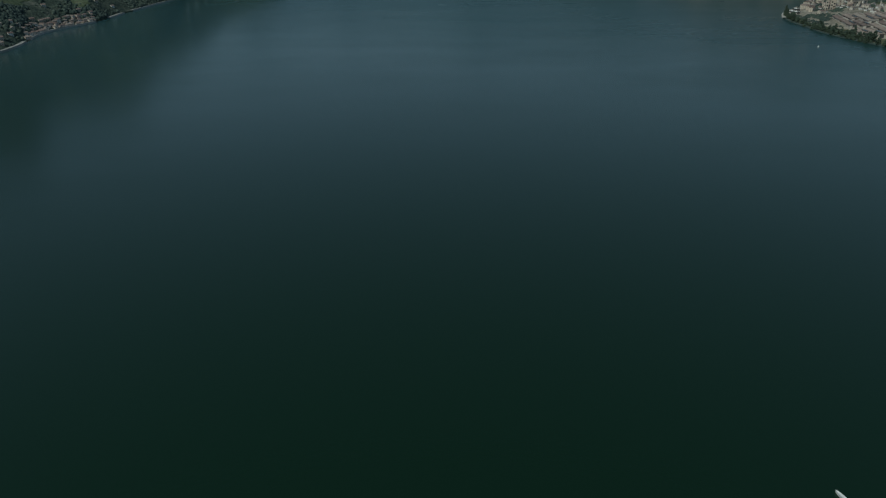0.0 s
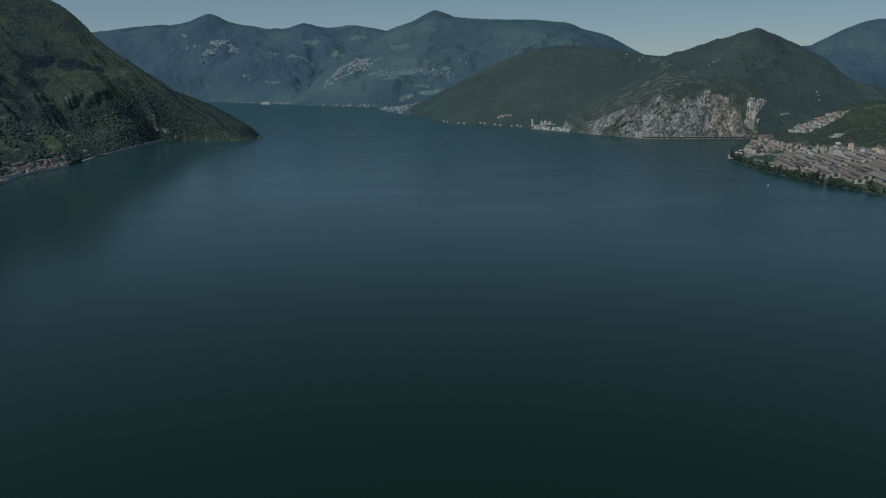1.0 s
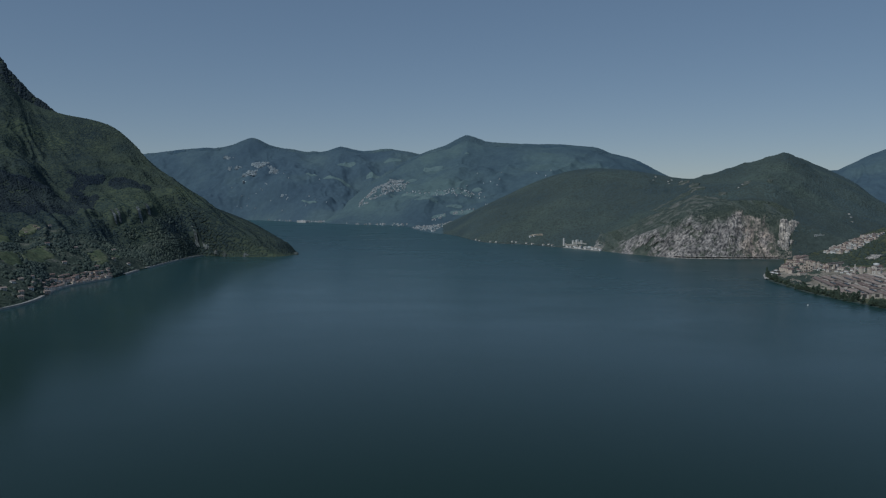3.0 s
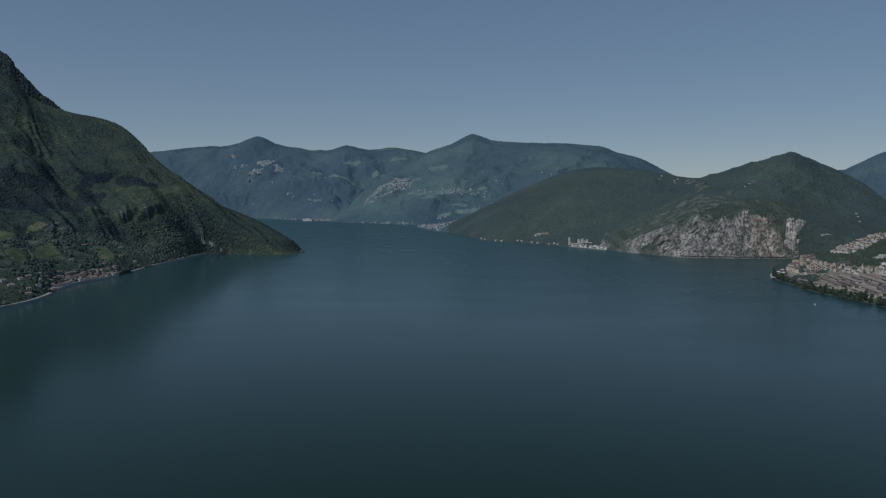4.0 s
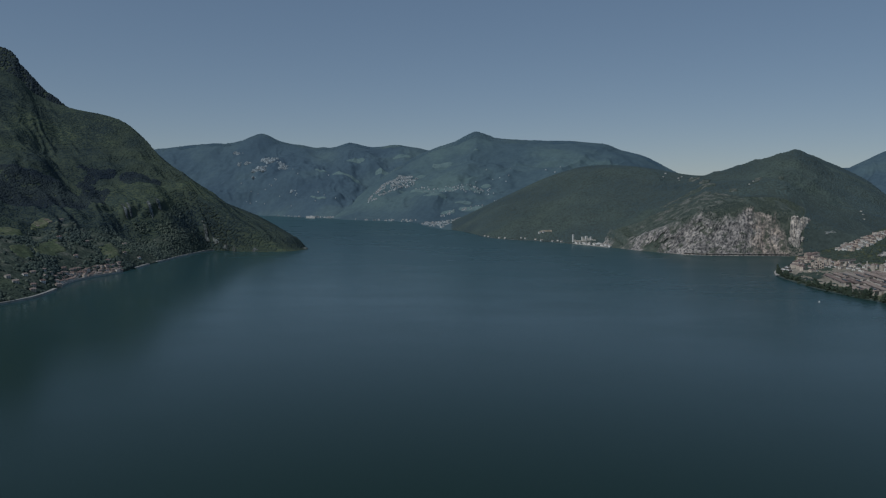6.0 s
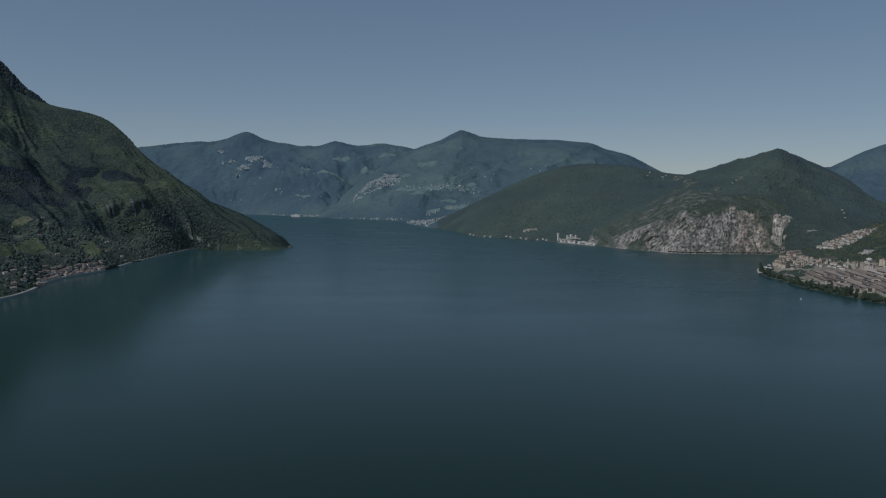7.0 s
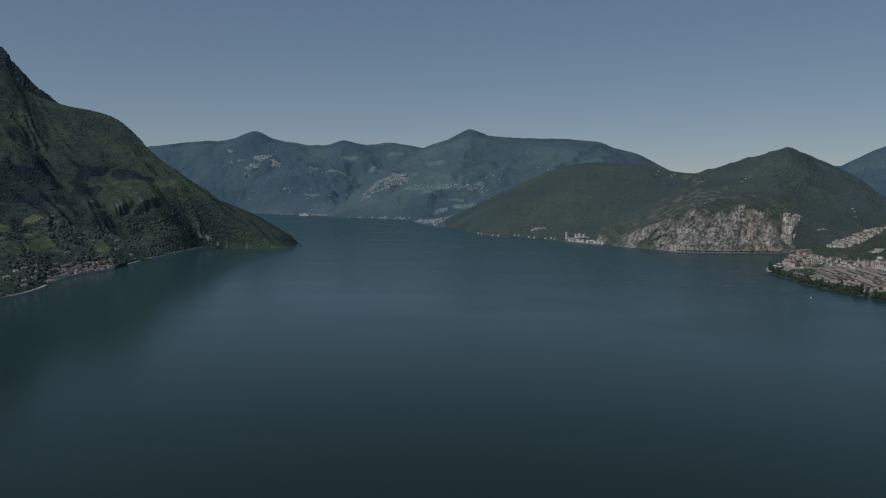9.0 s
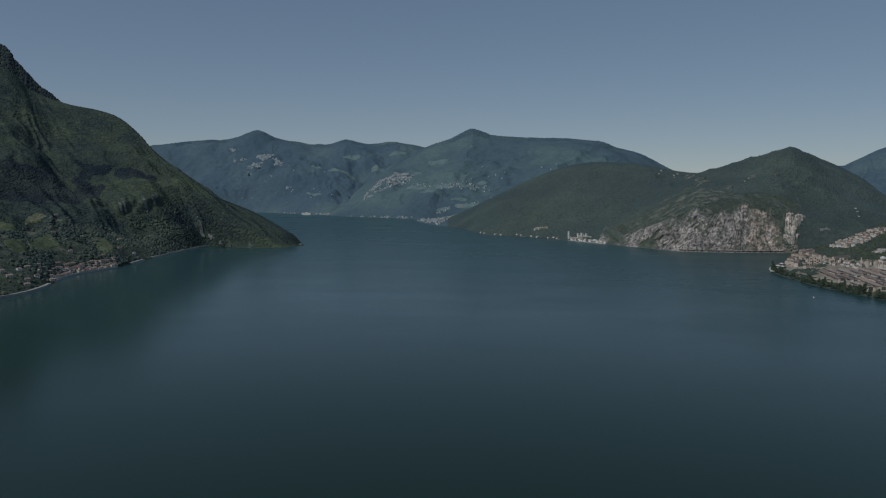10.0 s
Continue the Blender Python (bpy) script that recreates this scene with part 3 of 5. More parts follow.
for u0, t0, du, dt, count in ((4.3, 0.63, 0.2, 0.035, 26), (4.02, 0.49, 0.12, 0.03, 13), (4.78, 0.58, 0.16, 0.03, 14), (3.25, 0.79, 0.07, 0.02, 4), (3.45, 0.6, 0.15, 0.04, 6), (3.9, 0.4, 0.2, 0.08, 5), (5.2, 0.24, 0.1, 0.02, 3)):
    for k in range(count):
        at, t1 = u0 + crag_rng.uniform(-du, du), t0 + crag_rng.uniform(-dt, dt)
        bluff(FAR_WEST, at, t1, crag_rng.choice((2, 3, 3, 4)), crag_rng.uniform(4, 10), crag_rng.uniform(10, 24), int(at * 100) + k, M_FARROCK_HAZE, "pale bare rock face high on a distant mountain")
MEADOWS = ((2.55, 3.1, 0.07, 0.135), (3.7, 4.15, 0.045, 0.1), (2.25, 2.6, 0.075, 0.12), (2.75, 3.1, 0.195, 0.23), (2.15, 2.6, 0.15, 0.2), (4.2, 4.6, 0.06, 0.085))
for u0, u1, t0, t1 in ((1.7, 3.0, 0.0, 0.17), (2.6, 4.1, 0.0, 0.2), (3.6, 5.0, 0.0, 0.17), (4.5, 5.9, -0.01, 0.12)):
    patch("terrace", LEFT, u0, u1, t0, t1, M_TERRACE, "overgrown olive terraces above the lakeside village", "terrace", 0.8, 0, int(u0 * 10) + 40, 120, 90, 60)
for u0, u1, t0, t1 in MEADOWS:
    patch("meadow", LEFT, u0, u1, t0, t1, M_MEADOW, "small hay meadow among trees on the lower slope", "meadow", 2.0, 0, int(u0 * 10), 60, 45, 17)
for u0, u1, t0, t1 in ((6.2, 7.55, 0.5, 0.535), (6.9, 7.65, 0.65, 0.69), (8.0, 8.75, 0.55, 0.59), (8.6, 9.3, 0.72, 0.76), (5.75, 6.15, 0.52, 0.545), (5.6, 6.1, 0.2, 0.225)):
    patch("meadow", FAR_WEST, u0, u1, t0, t1, M_FIELD_HAZE, "pale pasture high on the distant mountainside", "meadow", 3, 0, int(u0 * 10), 70, 40, 40, False)
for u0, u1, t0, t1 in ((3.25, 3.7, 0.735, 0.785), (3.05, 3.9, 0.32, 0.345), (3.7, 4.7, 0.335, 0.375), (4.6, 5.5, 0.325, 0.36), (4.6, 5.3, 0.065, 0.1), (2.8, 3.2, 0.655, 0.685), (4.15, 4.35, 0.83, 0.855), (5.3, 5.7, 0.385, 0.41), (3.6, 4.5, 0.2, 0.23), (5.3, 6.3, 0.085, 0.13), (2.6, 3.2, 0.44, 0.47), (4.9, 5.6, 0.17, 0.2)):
    patch("meadow", FAR_MID, u0, u1, t0, t1, M_FIELD_HAZE, "pale terraced pasture on the distant slope", "meadow", 3, 0, int(u0 * 10), 70, 40, 40, False)


def rib(name, slope, spine, half, material, label, category, lift, seed, size=26):
    """A band of other ground along a line of (station, share) on a slope, with ragged edges."""
    n, w = 90, 18
    k = np.linspace(0, len(spine) - 1, n)
    at = np.interp(k, range(len(spine)), [q[0] for q in spine])
    t = np.interp(k, range(len(spine)), [q[1] for q in spine])
    ss, ww = np.meshgrid(np.linspace(-1, 1, n), np.linspace(-1, 1, w), indexing="ij")
    t2 = np.clip(t[:, None] + ww * half[1], 0.001, 1)
    g = slope.surface((at[:, None] - ww * half[0]).ravel(), t2.ravel()).reshape(n, w, 3)
    edge = np.minimum(1 - np.abs(ww), (1 - np.abs(ss)) * 3) + 0.7 * fbm(g[..., 0], g[..., 1] + g[..., 2], size, 4, seed)
    edge = np.minimum(edge, 3 * (1 - np.maximum(np.abs(ww), np.abs(ss))) - 0.1)
    g[..., 2] += np.where(edge > 0.15, lift * np.minimum(1, edge * 4), -8)
    return sheet(name, g, material, label, category)


for k, (spine, half) in enumerate(((((5.4, 0.04), (6.03, 0.117), (6.7, 0.177), (7.3, 0.2)), (0.2, 0.045)), (((6.4, 0.06), (7.0, 0.09), (7.6, 0.12)), (0.2, 0.045)), (((7.0, 0.15), (7.6, 0.15), (8.1, 0.11)), (0.2, 0.04)),
                                   (((5.6, 0.06), (6.33, 0.075)), (0.12, 0.02)), (((5.9, 0.2), (6.5, 0.26), (7.1, 0.3)), (0.1, 0.02)))):
    rib("scrub", RIGHT, spine, half, M_SCRUB, "stony rib with thin scrub above the cliff", "scrub", 1.6, 300 + k)
rib("track", RIGHT, ((3.1, 0.05), (3.18, 0.066), (3.36, 0.083), (3.5, 0.088)), (0.012, 0.0035), M_YARD, "pale walled track climbing from the wooded shore", "track", 4.5, 3, 60)
for u0, u1, t0, t1 in ((8.2, 8.5, 0.23, 0.27), (7.7, 7.9, 0.18, 0.2), (6.7, 7.0, 0.44, 0.52), (6.2, 6.6, 0.6, 0.7), (8.85, 9.0, 0.29, 0.31), (8.95, 9.1, 0.085, 0.1), (7.0, 7.3, 0.26, 0.29)):
    patch("meadow", RIGHT, u0, u1, t0, t1, M_SCRUB, "small pale clearing on the wooded hill", "meadow", 3.5, 0, int(u0 * 10), 30, 24, 22)
patch("meadow", DELTA, 0.55, 1.05, 0.6, 0.78, M_MEADOW, "sloping green below the school", "meadow", 1.4, 0, 9)
patch("meadow", DELTA, 1.32, 1.72, 0.45, 0.57, M_MEADOW, "sloping green beside the hillside suburb", "meadow", 1.2, 0, 5)


def pinnacle(name, x, y, z0, high, wide, seed):
    """A fluted rock fin, narrowing to a broken top."""
    nu, nv = 26, 22
    a, v = np.meshgrid(np.linspace(0, 2 * math.pi, nu), np.linspace(0, 1, nv), indexing="ij")
    r = wide * (1 - 0.4 * v ** 2.2) * (1 + 0.3 * ridged(np.abs(a - math.pi) * 9 + seed * 17, v * 20, 6, 3, seed) + 0.18 * fbm(np.abs(a - math.pi) * 8, v * 60, 14, 3, seed))
    r = np.where(v > 0.985, 0.1, r)
    g = np.stack([x + r * np.cos(a), y + 0.8 * r * np.sin(a), z0 + high * v + 3 * fbm(np.abs(a - math.pi) * 6, v * 30, 9, 3, seed + 4) * v], -1)
    return sheet(name, g, M_PALE, "pale fluted limestone pinnacle beside the cliff", "rock", smooth=False)


for k, (x, y, z0, high, wide) in enumerate(((707, 1540, -2, 87, 8), (715, 1542, -2, 83, 7), (723, 1545, -2, 70, 7), (730, 1549, -2, 84, 8), (738, 1552, -2, 82, 8), (746, 1557, 20, 56, 7), (711, 1534, -2, 56, 9), (722, 1537, -2, 42, 9), (733, 1541, -2, 34, 9), (744, 1546, -2, 26, 9), (700, 1537, -2, 40, 7))):
    pinnacle("rock_pinnacle", x, y, z0, high, wide, k + 3)

# ---- building kit ----
def part(name, bm, material, parent, label=""):
    me = bpy.data.meshes.new(name)
    bm.to_mesh(me)
    bm.free()
    me.materials.append(material)
    ob = new(name, me)
    ob.parent = parent
    return tagged(ob, label)


def share(name, me, parent, at):
    ob = new(name, me)
    ob.parent = parent
    ob.matrix_basis = at
    return ob


def box(bm, x0, y0, z0, x1, y1, z1):
    v = [bm.verts.new(p) for p in ((x0, y0, z0), (x1, y0, z0), (x1, y1, z0), (x0, y1, z0), (x0, y0, z1), (x1, y0, z1), (x1, y1, z1), (x0, y1, z1))]
    for f in ((3, 2, 1, 0), (4, 5, 6, 7), (0, 1, 5, 4), (1, 2, 6, 5), (2, 3, 7, 6), (3, 0, 4, 7)):
        bm.faces.new([v[k] for k in f])


def boxes(*rows):
    bm = bmesh.new()
    for r in rows:
        box(bm, *r)
    return bm


def prism(bm, outline, y0, y1):
    """Extrudes an x, z outline along y."""
    a = [bm.verts.new((x, y0, z)) for x, z in outline]
    b = [bm.verts.new((x, y1, z)) for x, z in outline]
    bm.faces.new(a)
    bm.faces.new(b[::-1])
    n = len(outline)
    for k in range(n):
        bm.faces.new((a[(k + 1) % n], a[k], b[k], b[(k + 1) % n]))


WINDOW = bpy.data.meshes.new("window")
bm = boxes((-0.6, -0.06, 0, 0.6, 0.04, 1.5))
bm.to_mesh(WINDOW)
bm.free()
WINDOW.materials.append(M_PANE)
DOOR = bpy.data.meshes.new("door")
bm = boxes((-0.6, -0.07, 0, 0.6, 0.04, 2.1))
bm.to_mesh(DOOR)
bm.free()
DOOR.materials.append(M_BARK)


def house(w, d, h, pitch, wall, storeys, across, label, category="house", far=False, hip=False, roofing=None):
    """A gabled house at the origin: long sides along x, eaves at h."""
    root = tagged(new("house"), label, category)
    bm = bmesh.new()
    prism(bm, [(-d / 2, -5), (d / 2, -5), (d / 2, h), (0, h + pitch * (0.35 if hip else 1)), (-d / 2, h)], -w / 2, w / 2)
    bmesh.ops.rotate(bm, verts=bm.verts, matrix=Matrix.Rotation(radians(90), 3, "Z"))
    bmesh.ops.recalc_face_normals(bm, faces=bm.faces)
    walls = part("wall", bm, wall, root)
    bm = bmesh.new()
    o, k = 0.7, pitch * 1.4 / d
    if hip:
        v = [bm.verts.new(p) for p in ((-w / 2 - o, -d / 2 - o, h - 0.1), (w / 2 + o, -d / 2 - o, h - 0.1), (w / 2 + o, d / 2 + o, h - 0.1), (-w / 2 - o, d / 2 + o, h - 0.1),
                                       (-w / 2 + d * 0.45, 0, h + pitch), (w / 2 - d * 0.45, 0, h + pitch))]
        for f in ((0, 1, 5, 4), (1, 2, 5), (2, 3, 4, 5), (3, 0, 4), (3, 2, 1, 0)):
            bm.faces.new([v[j] for j in f])
    else:
        prism(bm, [(-d / 2 - o, h - k + 0.02), (0, h + pitch + 0.02), (d / 2 + o, h - k + 0.02), (d / 2 + o, h - k + 0.3), (0, h + pitch + 0.35), (-d / 2 - o, h - k + 0.3)], -w / 2 - o, w / 2 + o)
        bmesh.ops.rotate(bm, verts=bm.verts, matrix=Matrix.Rotation(radians(90), 3, "Z"))
    bmesh.ops.recalc_face_normals(bm, faces=bm.faces)
    roof = part("roof", bm, roofing or M_TILE, root, "" if roofing else "faded terracotta tile roof")
    if far:
        return root
    part("chimney", boxes((w * 0.2, d * 0.12, h + 0.2 * pitch, w * 0.2 + 0.8, d * 0.12 + 0.7, h + pitch + 1.1), (w * 0.2 - 0.12, d * 0.12 - 0.12, h + pitch + 1.1, w * 0.2 + 0.92, d * 0.12 + 0.82, h + pitch + 1.25)), wall, roof)
    tall = h / storeys
    for s in range(storeys):
        for c in range(across):
            x = (c + 0.5) / across * w - w / 2
            for sgn, rot in ((-1, 0), (1, 180)):
                if s == 0 and c == across // 2:
                    if sgn < 0:
                        share("door", DOOR, walls, pose(x, sgn * d / 2, 0.05, 0, 0, rot))
                    continue
                share("window", WINDOW, walls, pose(x, sgn * d / 2, s * tall + 0.9, 0, 0, rot))
        for sgn, rot in ((-1, -90), (1, 90)):
            share("window", WINDOW, walls, pose(sgn * w / 2, 0, s * tall + 0.9, 0, 0, rot))
    return root



KIT = {
    "cottage": house(9.5, 7.5, 5.8, 2.0, M_OLDWALL, 2, 2, "small rendered lakeside house with a terracotta roof"),
    "villa": house(12, 9.5, 7.5, 2.3, M_WHITE, 2, 2, "white rendered house with a hipped tile roof", hip=True),
    "row": house(15, 9, 8.5, 2.2, M_WALL, 3, 3, "three-storey rendered house with a terracotta roof"),
    "block": house(21, 12, 13.5, 2.6, M_WALL, 4, 4, "four-storey rendered apartment house with a tile roof", "apartment house"),
    "palace": house(26, 13, 15, 2.8, M_OCHRE, 4, 4, "tall ochre town house with a shallow tile roof", "apartment house", hip=True),
    "lodge": house(12, 9, 6.5, 2.0, M_WHITE, 2, 2, "white house in a clearing of the wooded hill", far=True, roofing=M_GREY),
    "suburb_villa": house(12, 9, 6.5, 1.8, M_WHITE, 2, 2, "pale rendered villa of the hillside suburb", far=True, roofing=M_GREY),
    "suburb_house": house(13, 9, 8.0, 1.8, M_WALL, 2, 2, "cream rendered house of the hillside suburb with a tile roof", far=True),
    "shore_lodge": house(10, 8, 5.0, 2.0, M_WHITE, 2, 2, "low rendered house under trees by the water", far=True, roofing=M_GREY),
}
CLEARED = []
RNG = random.Random(12)


def settle(slope, u0, u1, t0, t1, count, kinds, group, apart, turn=0.0, clear=8.0, mask=None, tall=1.0, size=1.0):
    """Sets houses of a village on a slope, keeping them apart."""
    placed, tries = [], 0
    while len(placed) < count and tries < count * 60:
        tries += 1
        at, t = RNG.uniform(u0, u1), RNG.uniform(t0, t1)
        if mask and not mask(at, t):
            continue
        p = slope.surface(np.array([at]), np.array([t]))[0]
        if p[2] < 1.0 or any((p[0] - x) ** 2 + (p[1] - y) ** 2 < apart ** 2 for x, y in placed):
            continue
        placed.append((p[0], p[1]))
        foot = min(slope.surface(np.full(4, at) + np.array((0.03, -0.03, 0, 0)), np.full(4, t) + np.array((0, 0, 0.006, -0.004)))[:, 2].min() + 1.2, p[2])
        ob = copy_thing(KIT[RNG.choice(kinds)], pose(p[0], p[1], max(foot, 1.5), 0, 0, turn + RNG.choice((0, 0, 90)) + RNG.uniform(-14, 14)) @ Matrix.Diagonal((RNG.uniform(0.66, 0.88) * size, RNG.uniform(0.66, 0.86) * size, RNG.uniform(0.68, 0.86) * tall * size, 1)))
        tagged(ob, group=group)
        CLEARED.append((p[0], p[1], clear))
    return placed


# ---- village under the mountain ----
settle(LEFT, 2.6, 3.98, 0.003, 0.028, 84, ("cottage", "row", "cottage", "cottage"), "village under the mountain", 7.2, 70, 4, None, 0.62, 0.85)
settle(LEFT, 2.2, 5.0, 0.03, 0.13, 9, ("cottage",), "scattered hillside houses", 30, 60, 6, None, 0.85, 0.85)
settle(LEFT, 2.85, 3.3, 0.2, 0.225, 4, ("cottage",), "mountain hamlet", 14, 60, 4, None, 0.7, 0.8)
settle(LEFT, 2.05, 2.5, 0.01, 0.05, 9, ("cottage",), "scattered hillside houses", 15, 60, 6, None, 0.85, 0.85)
# ---- lakeside town ----
settle(DELTA, 1.2, 2.6, 0.1, 0.28, 78, ("palace", "row", "cottage", "villa", "cottage"), "old town by the works", 10, 35, 2.0, None, 0.85, 0.58)
settle(DELTA, 2.4, 3.3, 0.2, 0.29, 24, ("block", "row", "villa"), "old town by the works", 11, 35, 3, None, 0.9, 0.6)
settle(DELTA, 0.9, 1.5, 0.1, 0.28, 18, ("palace", "cottage", "row"), "old town by the works", 10, 35, 2.5, None, 0.95, 0.72)
settle(DELTA, 3.2, 5.2, 0.24, 0.31, 16, ("row", "block", "villa"), "old town by the works", 20, 35, 9)
settle(DELTA, 0.95, 2.25, 0.45, 0.8, 125, ("suburb_villa", "suburb_house", "suburb_villa", "suburb_house"), "hillside suburb", 8.8, 30, 5, lambda a, t: 1.42 - (t - 0.45) * 1.9 < a < 2.3 - (t - 0.45) * 0.4 and fbm(np.array([a * 120.0]), np.array([t * 420.0]), 40, 2, 31)[0] > -0.3, 0.95, 0.72)
settle(DELTA, 1.9, 4.5, 0.5, 0.95, 4, ("villa", "cottage"), "outlying villas", 40, 30, 8)
settle(RIGHT, 10.6, 10.9, 0.2, 0.25, 3, ("shore_lodge",), "outlying villas", 14, 30, 7, None, 0.65, 0.5)
# ---- hamlet and houses along the wooded shore ----
settle(RIGHT, 4.12, 4.97, 0.003, 0.016, 20, ("lodge", "lodge", "shore_lodge"), "castle hamlet", 9, 40, 10, None, 0.75, 0.8)
settle(RIGHT, 1.7, 3.95, 0.003, 0.016, 11, ("shore_lodge",), "shore houses", 12, 40, 5, None, 0.85, 0.68)
settle(RIGHT, 5.5, 7.2, 0.66, 0.84, 20, ("lodge", "lodge", "shore_lodge"), "saddle hamlet", 16, 30, 9, None, 0.8, 0.6)
settle(RIGHT, 8.15, 8.5, 0.235, 0.265, 3, ("shore_lodge",), "saddle hamlet", 14, 30, 9, None, 0.7, 0.5)
settle(RIGHT, 3.0, 3.45, 0.055, 0.09, 2, ("lodge", "shore_lodge"), "shore houses", 10, 30, 8, None, 0.9, 0.75)
for root in KIT.values():
    for ob in (*root.children_recursive, root):
        bpy.data.objects.remove(ob)


# ---- distant villages ----
def far_village(name, slope, u0, u1, t0, t1, count, label, seed, size=(3.2, 6.4), mask=None):
    """Small gabled houses of a far village, joined."""
    rng = np.random.default_rng(seed)
    at, t = rng.uniform(u0, u1, count), rng.uniform(t0, t1, count)
    if mask:
        keep = mask(at, t)
        at, t = at[keep], t[keep]
    p = slope.surface(at, t)
    n = len(p)
    one = np.array([(-1, -1, -1), (1, -1, -1), (1, 1, -1), (-1, 1, -1), (-1, -1, 1), (1, -1, 1), (1, 1, 1), (-1, 1, 1), (-1, 0, 1.5), (1, 0, 1.5),
                    (-1.1, -1.15, 0.95), (1.1, -1.15, 0.95), (1.1, 1.15, 0.95), (-1.1, 1.15, 0.95), (-1.1, 0, 1.55), (1.1, 0, 1.55)], float)
    w, d, h = rng.uniform(size[0], size[1], n) / 2, rng.uniform(size[0], size[1] * 0.8, n) / 2, rng.uniform(1.5, 3.1, n)
    a = rng.choice((0, 1.57), n) + rng.normal(0.3, 0.25, n)
    v = one[None] * np.stack([w, d, h], -1)[:, None]
    c, sn = np.cos(a)[:, None], np.sin(a)[:, None]
    v = np.stack([v[..., 0] * c - v[..., 1] * sn, v[..., 0] * sn + v[..., 1] * c, v[..., 2] + (h * 0.7)[:, None]], -1) + p[:, None]
    quads = np.array([(0, 1, 5, 4), (2, 3, 7, 6), (1, 2, 6, 5), (3, 0, 4, 7), (5, 6, 9, 9), (7, 4, 8, 8), (10, 11, 15, 14), (12, 13, 14, 15)])
    tri = np.concatenate([quads[:, :3], quads[[0, 1, 2, 3, 6, 7]][:, [0, 2, 3]]])
    f = (tri[None] + (np.arange(n) * 16)[:, None, None]).reshape(-1, 3)
    me = mesh_from(name, v.reshape(-1, 3), f)
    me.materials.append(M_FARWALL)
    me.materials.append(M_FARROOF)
    me.polygons.foreach_set("material_index", np.tile(np.array([0] * 6 + [1, 1] + [0] * 4 + [1, 1], np.int32), n))
    return tagged(new(name, me), label, "village", "", "stuff")


def far_tones(name, stops):
    m, nt, b = shader(name)
    geo = nt.nodes.new("ShaderNodeNewGeometry")
    nt.links.new(ramp(nt, geo.outputs["Random Per Island"], stops), b.inputs["Base Color"])
    b.inputs["Roughness"].default_value = 0.85
    return m


# Wall and roof colours greyed and cooled to sit in the haze-tinted distance.
M_FARWALL = far_tones("cooled_far_render", [(0.0, (0.36, 0.38, 0.39)), (0.5, (0.52, 0.55, 0.56)), (1.0, (0.74, 0.77, 0.78))])
M_FARROOF = far_tones("cooled_far_roofs", [(0.0, (0.2, 0.19, 0.185)), (0.6, (0.27, 0.26, 0.255)), (1.0, (0.4, 0.41, 0.41))])
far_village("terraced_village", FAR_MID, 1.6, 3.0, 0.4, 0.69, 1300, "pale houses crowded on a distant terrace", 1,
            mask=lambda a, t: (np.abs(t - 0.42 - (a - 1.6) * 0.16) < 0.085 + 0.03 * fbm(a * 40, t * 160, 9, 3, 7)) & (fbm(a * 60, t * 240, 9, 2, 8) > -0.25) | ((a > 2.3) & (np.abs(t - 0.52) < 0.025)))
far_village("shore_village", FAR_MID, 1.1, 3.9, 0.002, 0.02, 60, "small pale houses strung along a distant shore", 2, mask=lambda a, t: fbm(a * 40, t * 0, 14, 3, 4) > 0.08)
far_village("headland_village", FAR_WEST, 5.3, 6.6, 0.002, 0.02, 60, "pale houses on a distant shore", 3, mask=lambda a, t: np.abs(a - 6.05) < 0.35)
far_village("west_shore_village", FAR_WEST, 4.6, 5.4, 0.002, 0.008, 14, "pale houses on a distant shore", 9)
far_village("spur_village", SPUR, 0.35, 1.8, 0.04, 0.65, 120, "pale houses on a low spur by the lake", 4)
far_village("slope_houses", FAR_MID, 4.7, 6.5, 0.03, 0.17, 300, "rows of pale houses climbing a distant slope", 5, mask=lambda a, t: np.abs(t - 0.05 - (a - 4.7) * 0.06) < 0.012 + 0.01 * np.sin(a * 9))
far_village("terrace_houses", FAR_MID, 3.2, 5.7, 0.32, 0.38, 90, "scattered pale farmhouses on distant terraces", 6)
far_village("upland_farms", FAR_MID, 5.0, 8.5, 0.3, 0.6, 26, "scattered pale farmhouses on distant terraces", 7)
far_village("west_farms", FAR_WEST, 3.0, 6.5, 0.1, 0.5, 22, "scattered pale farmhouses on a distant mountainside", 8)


def long_block(name, at, half, high, label, category):
    """A long white flat-roofed building with rows of windows."""
    root = tagged(new(name), label, category)
    root.matrix_basis = at
    walls = part("wall", boxes((-half, -half * 0.28, -6, half, half * 0.28, high)), M_HULL, root)
    part("roof", boxes((-half - 0.8, -half * 0.28 - 0.8, high, half + 0.8, half * 0.28 + 0.8, high + 0.6), (-half * 0.25, -half * 0.12, high + 0.6, half * 0.2, half * 0.12, high + 2.6)), M_HULL, root)
    for k in range(8):
        for s in range(int(high / 3.6)):
            x = (k + 0.5) / 8 * 2 * half - half
            part("window", boxes((x - half * 0.06, -half * 0.28 - 0.1, 1.3 + s * 3.5, x + half * 0.06, -half * 0.28 + 0.1, 3.2 + s * 3.5)), M_PANE, walls)


long_block("hotel", pose(-742, 3716, 0.5, 0, 0, -22), 27, 9, "long white flat-roofed building on the far shore", "hotel")
long_block("boathouse", pose(352, 1800, 1.2, 0, 0, -52), 15, 4.2, "long low white boathouse beside the castle hamlet", "boathouse")
long_block("school", pose(781, 1528, 45.4, 0, 0, -8), 13.5, 4.2, "long white flat-roofed school above the suburb", "school")
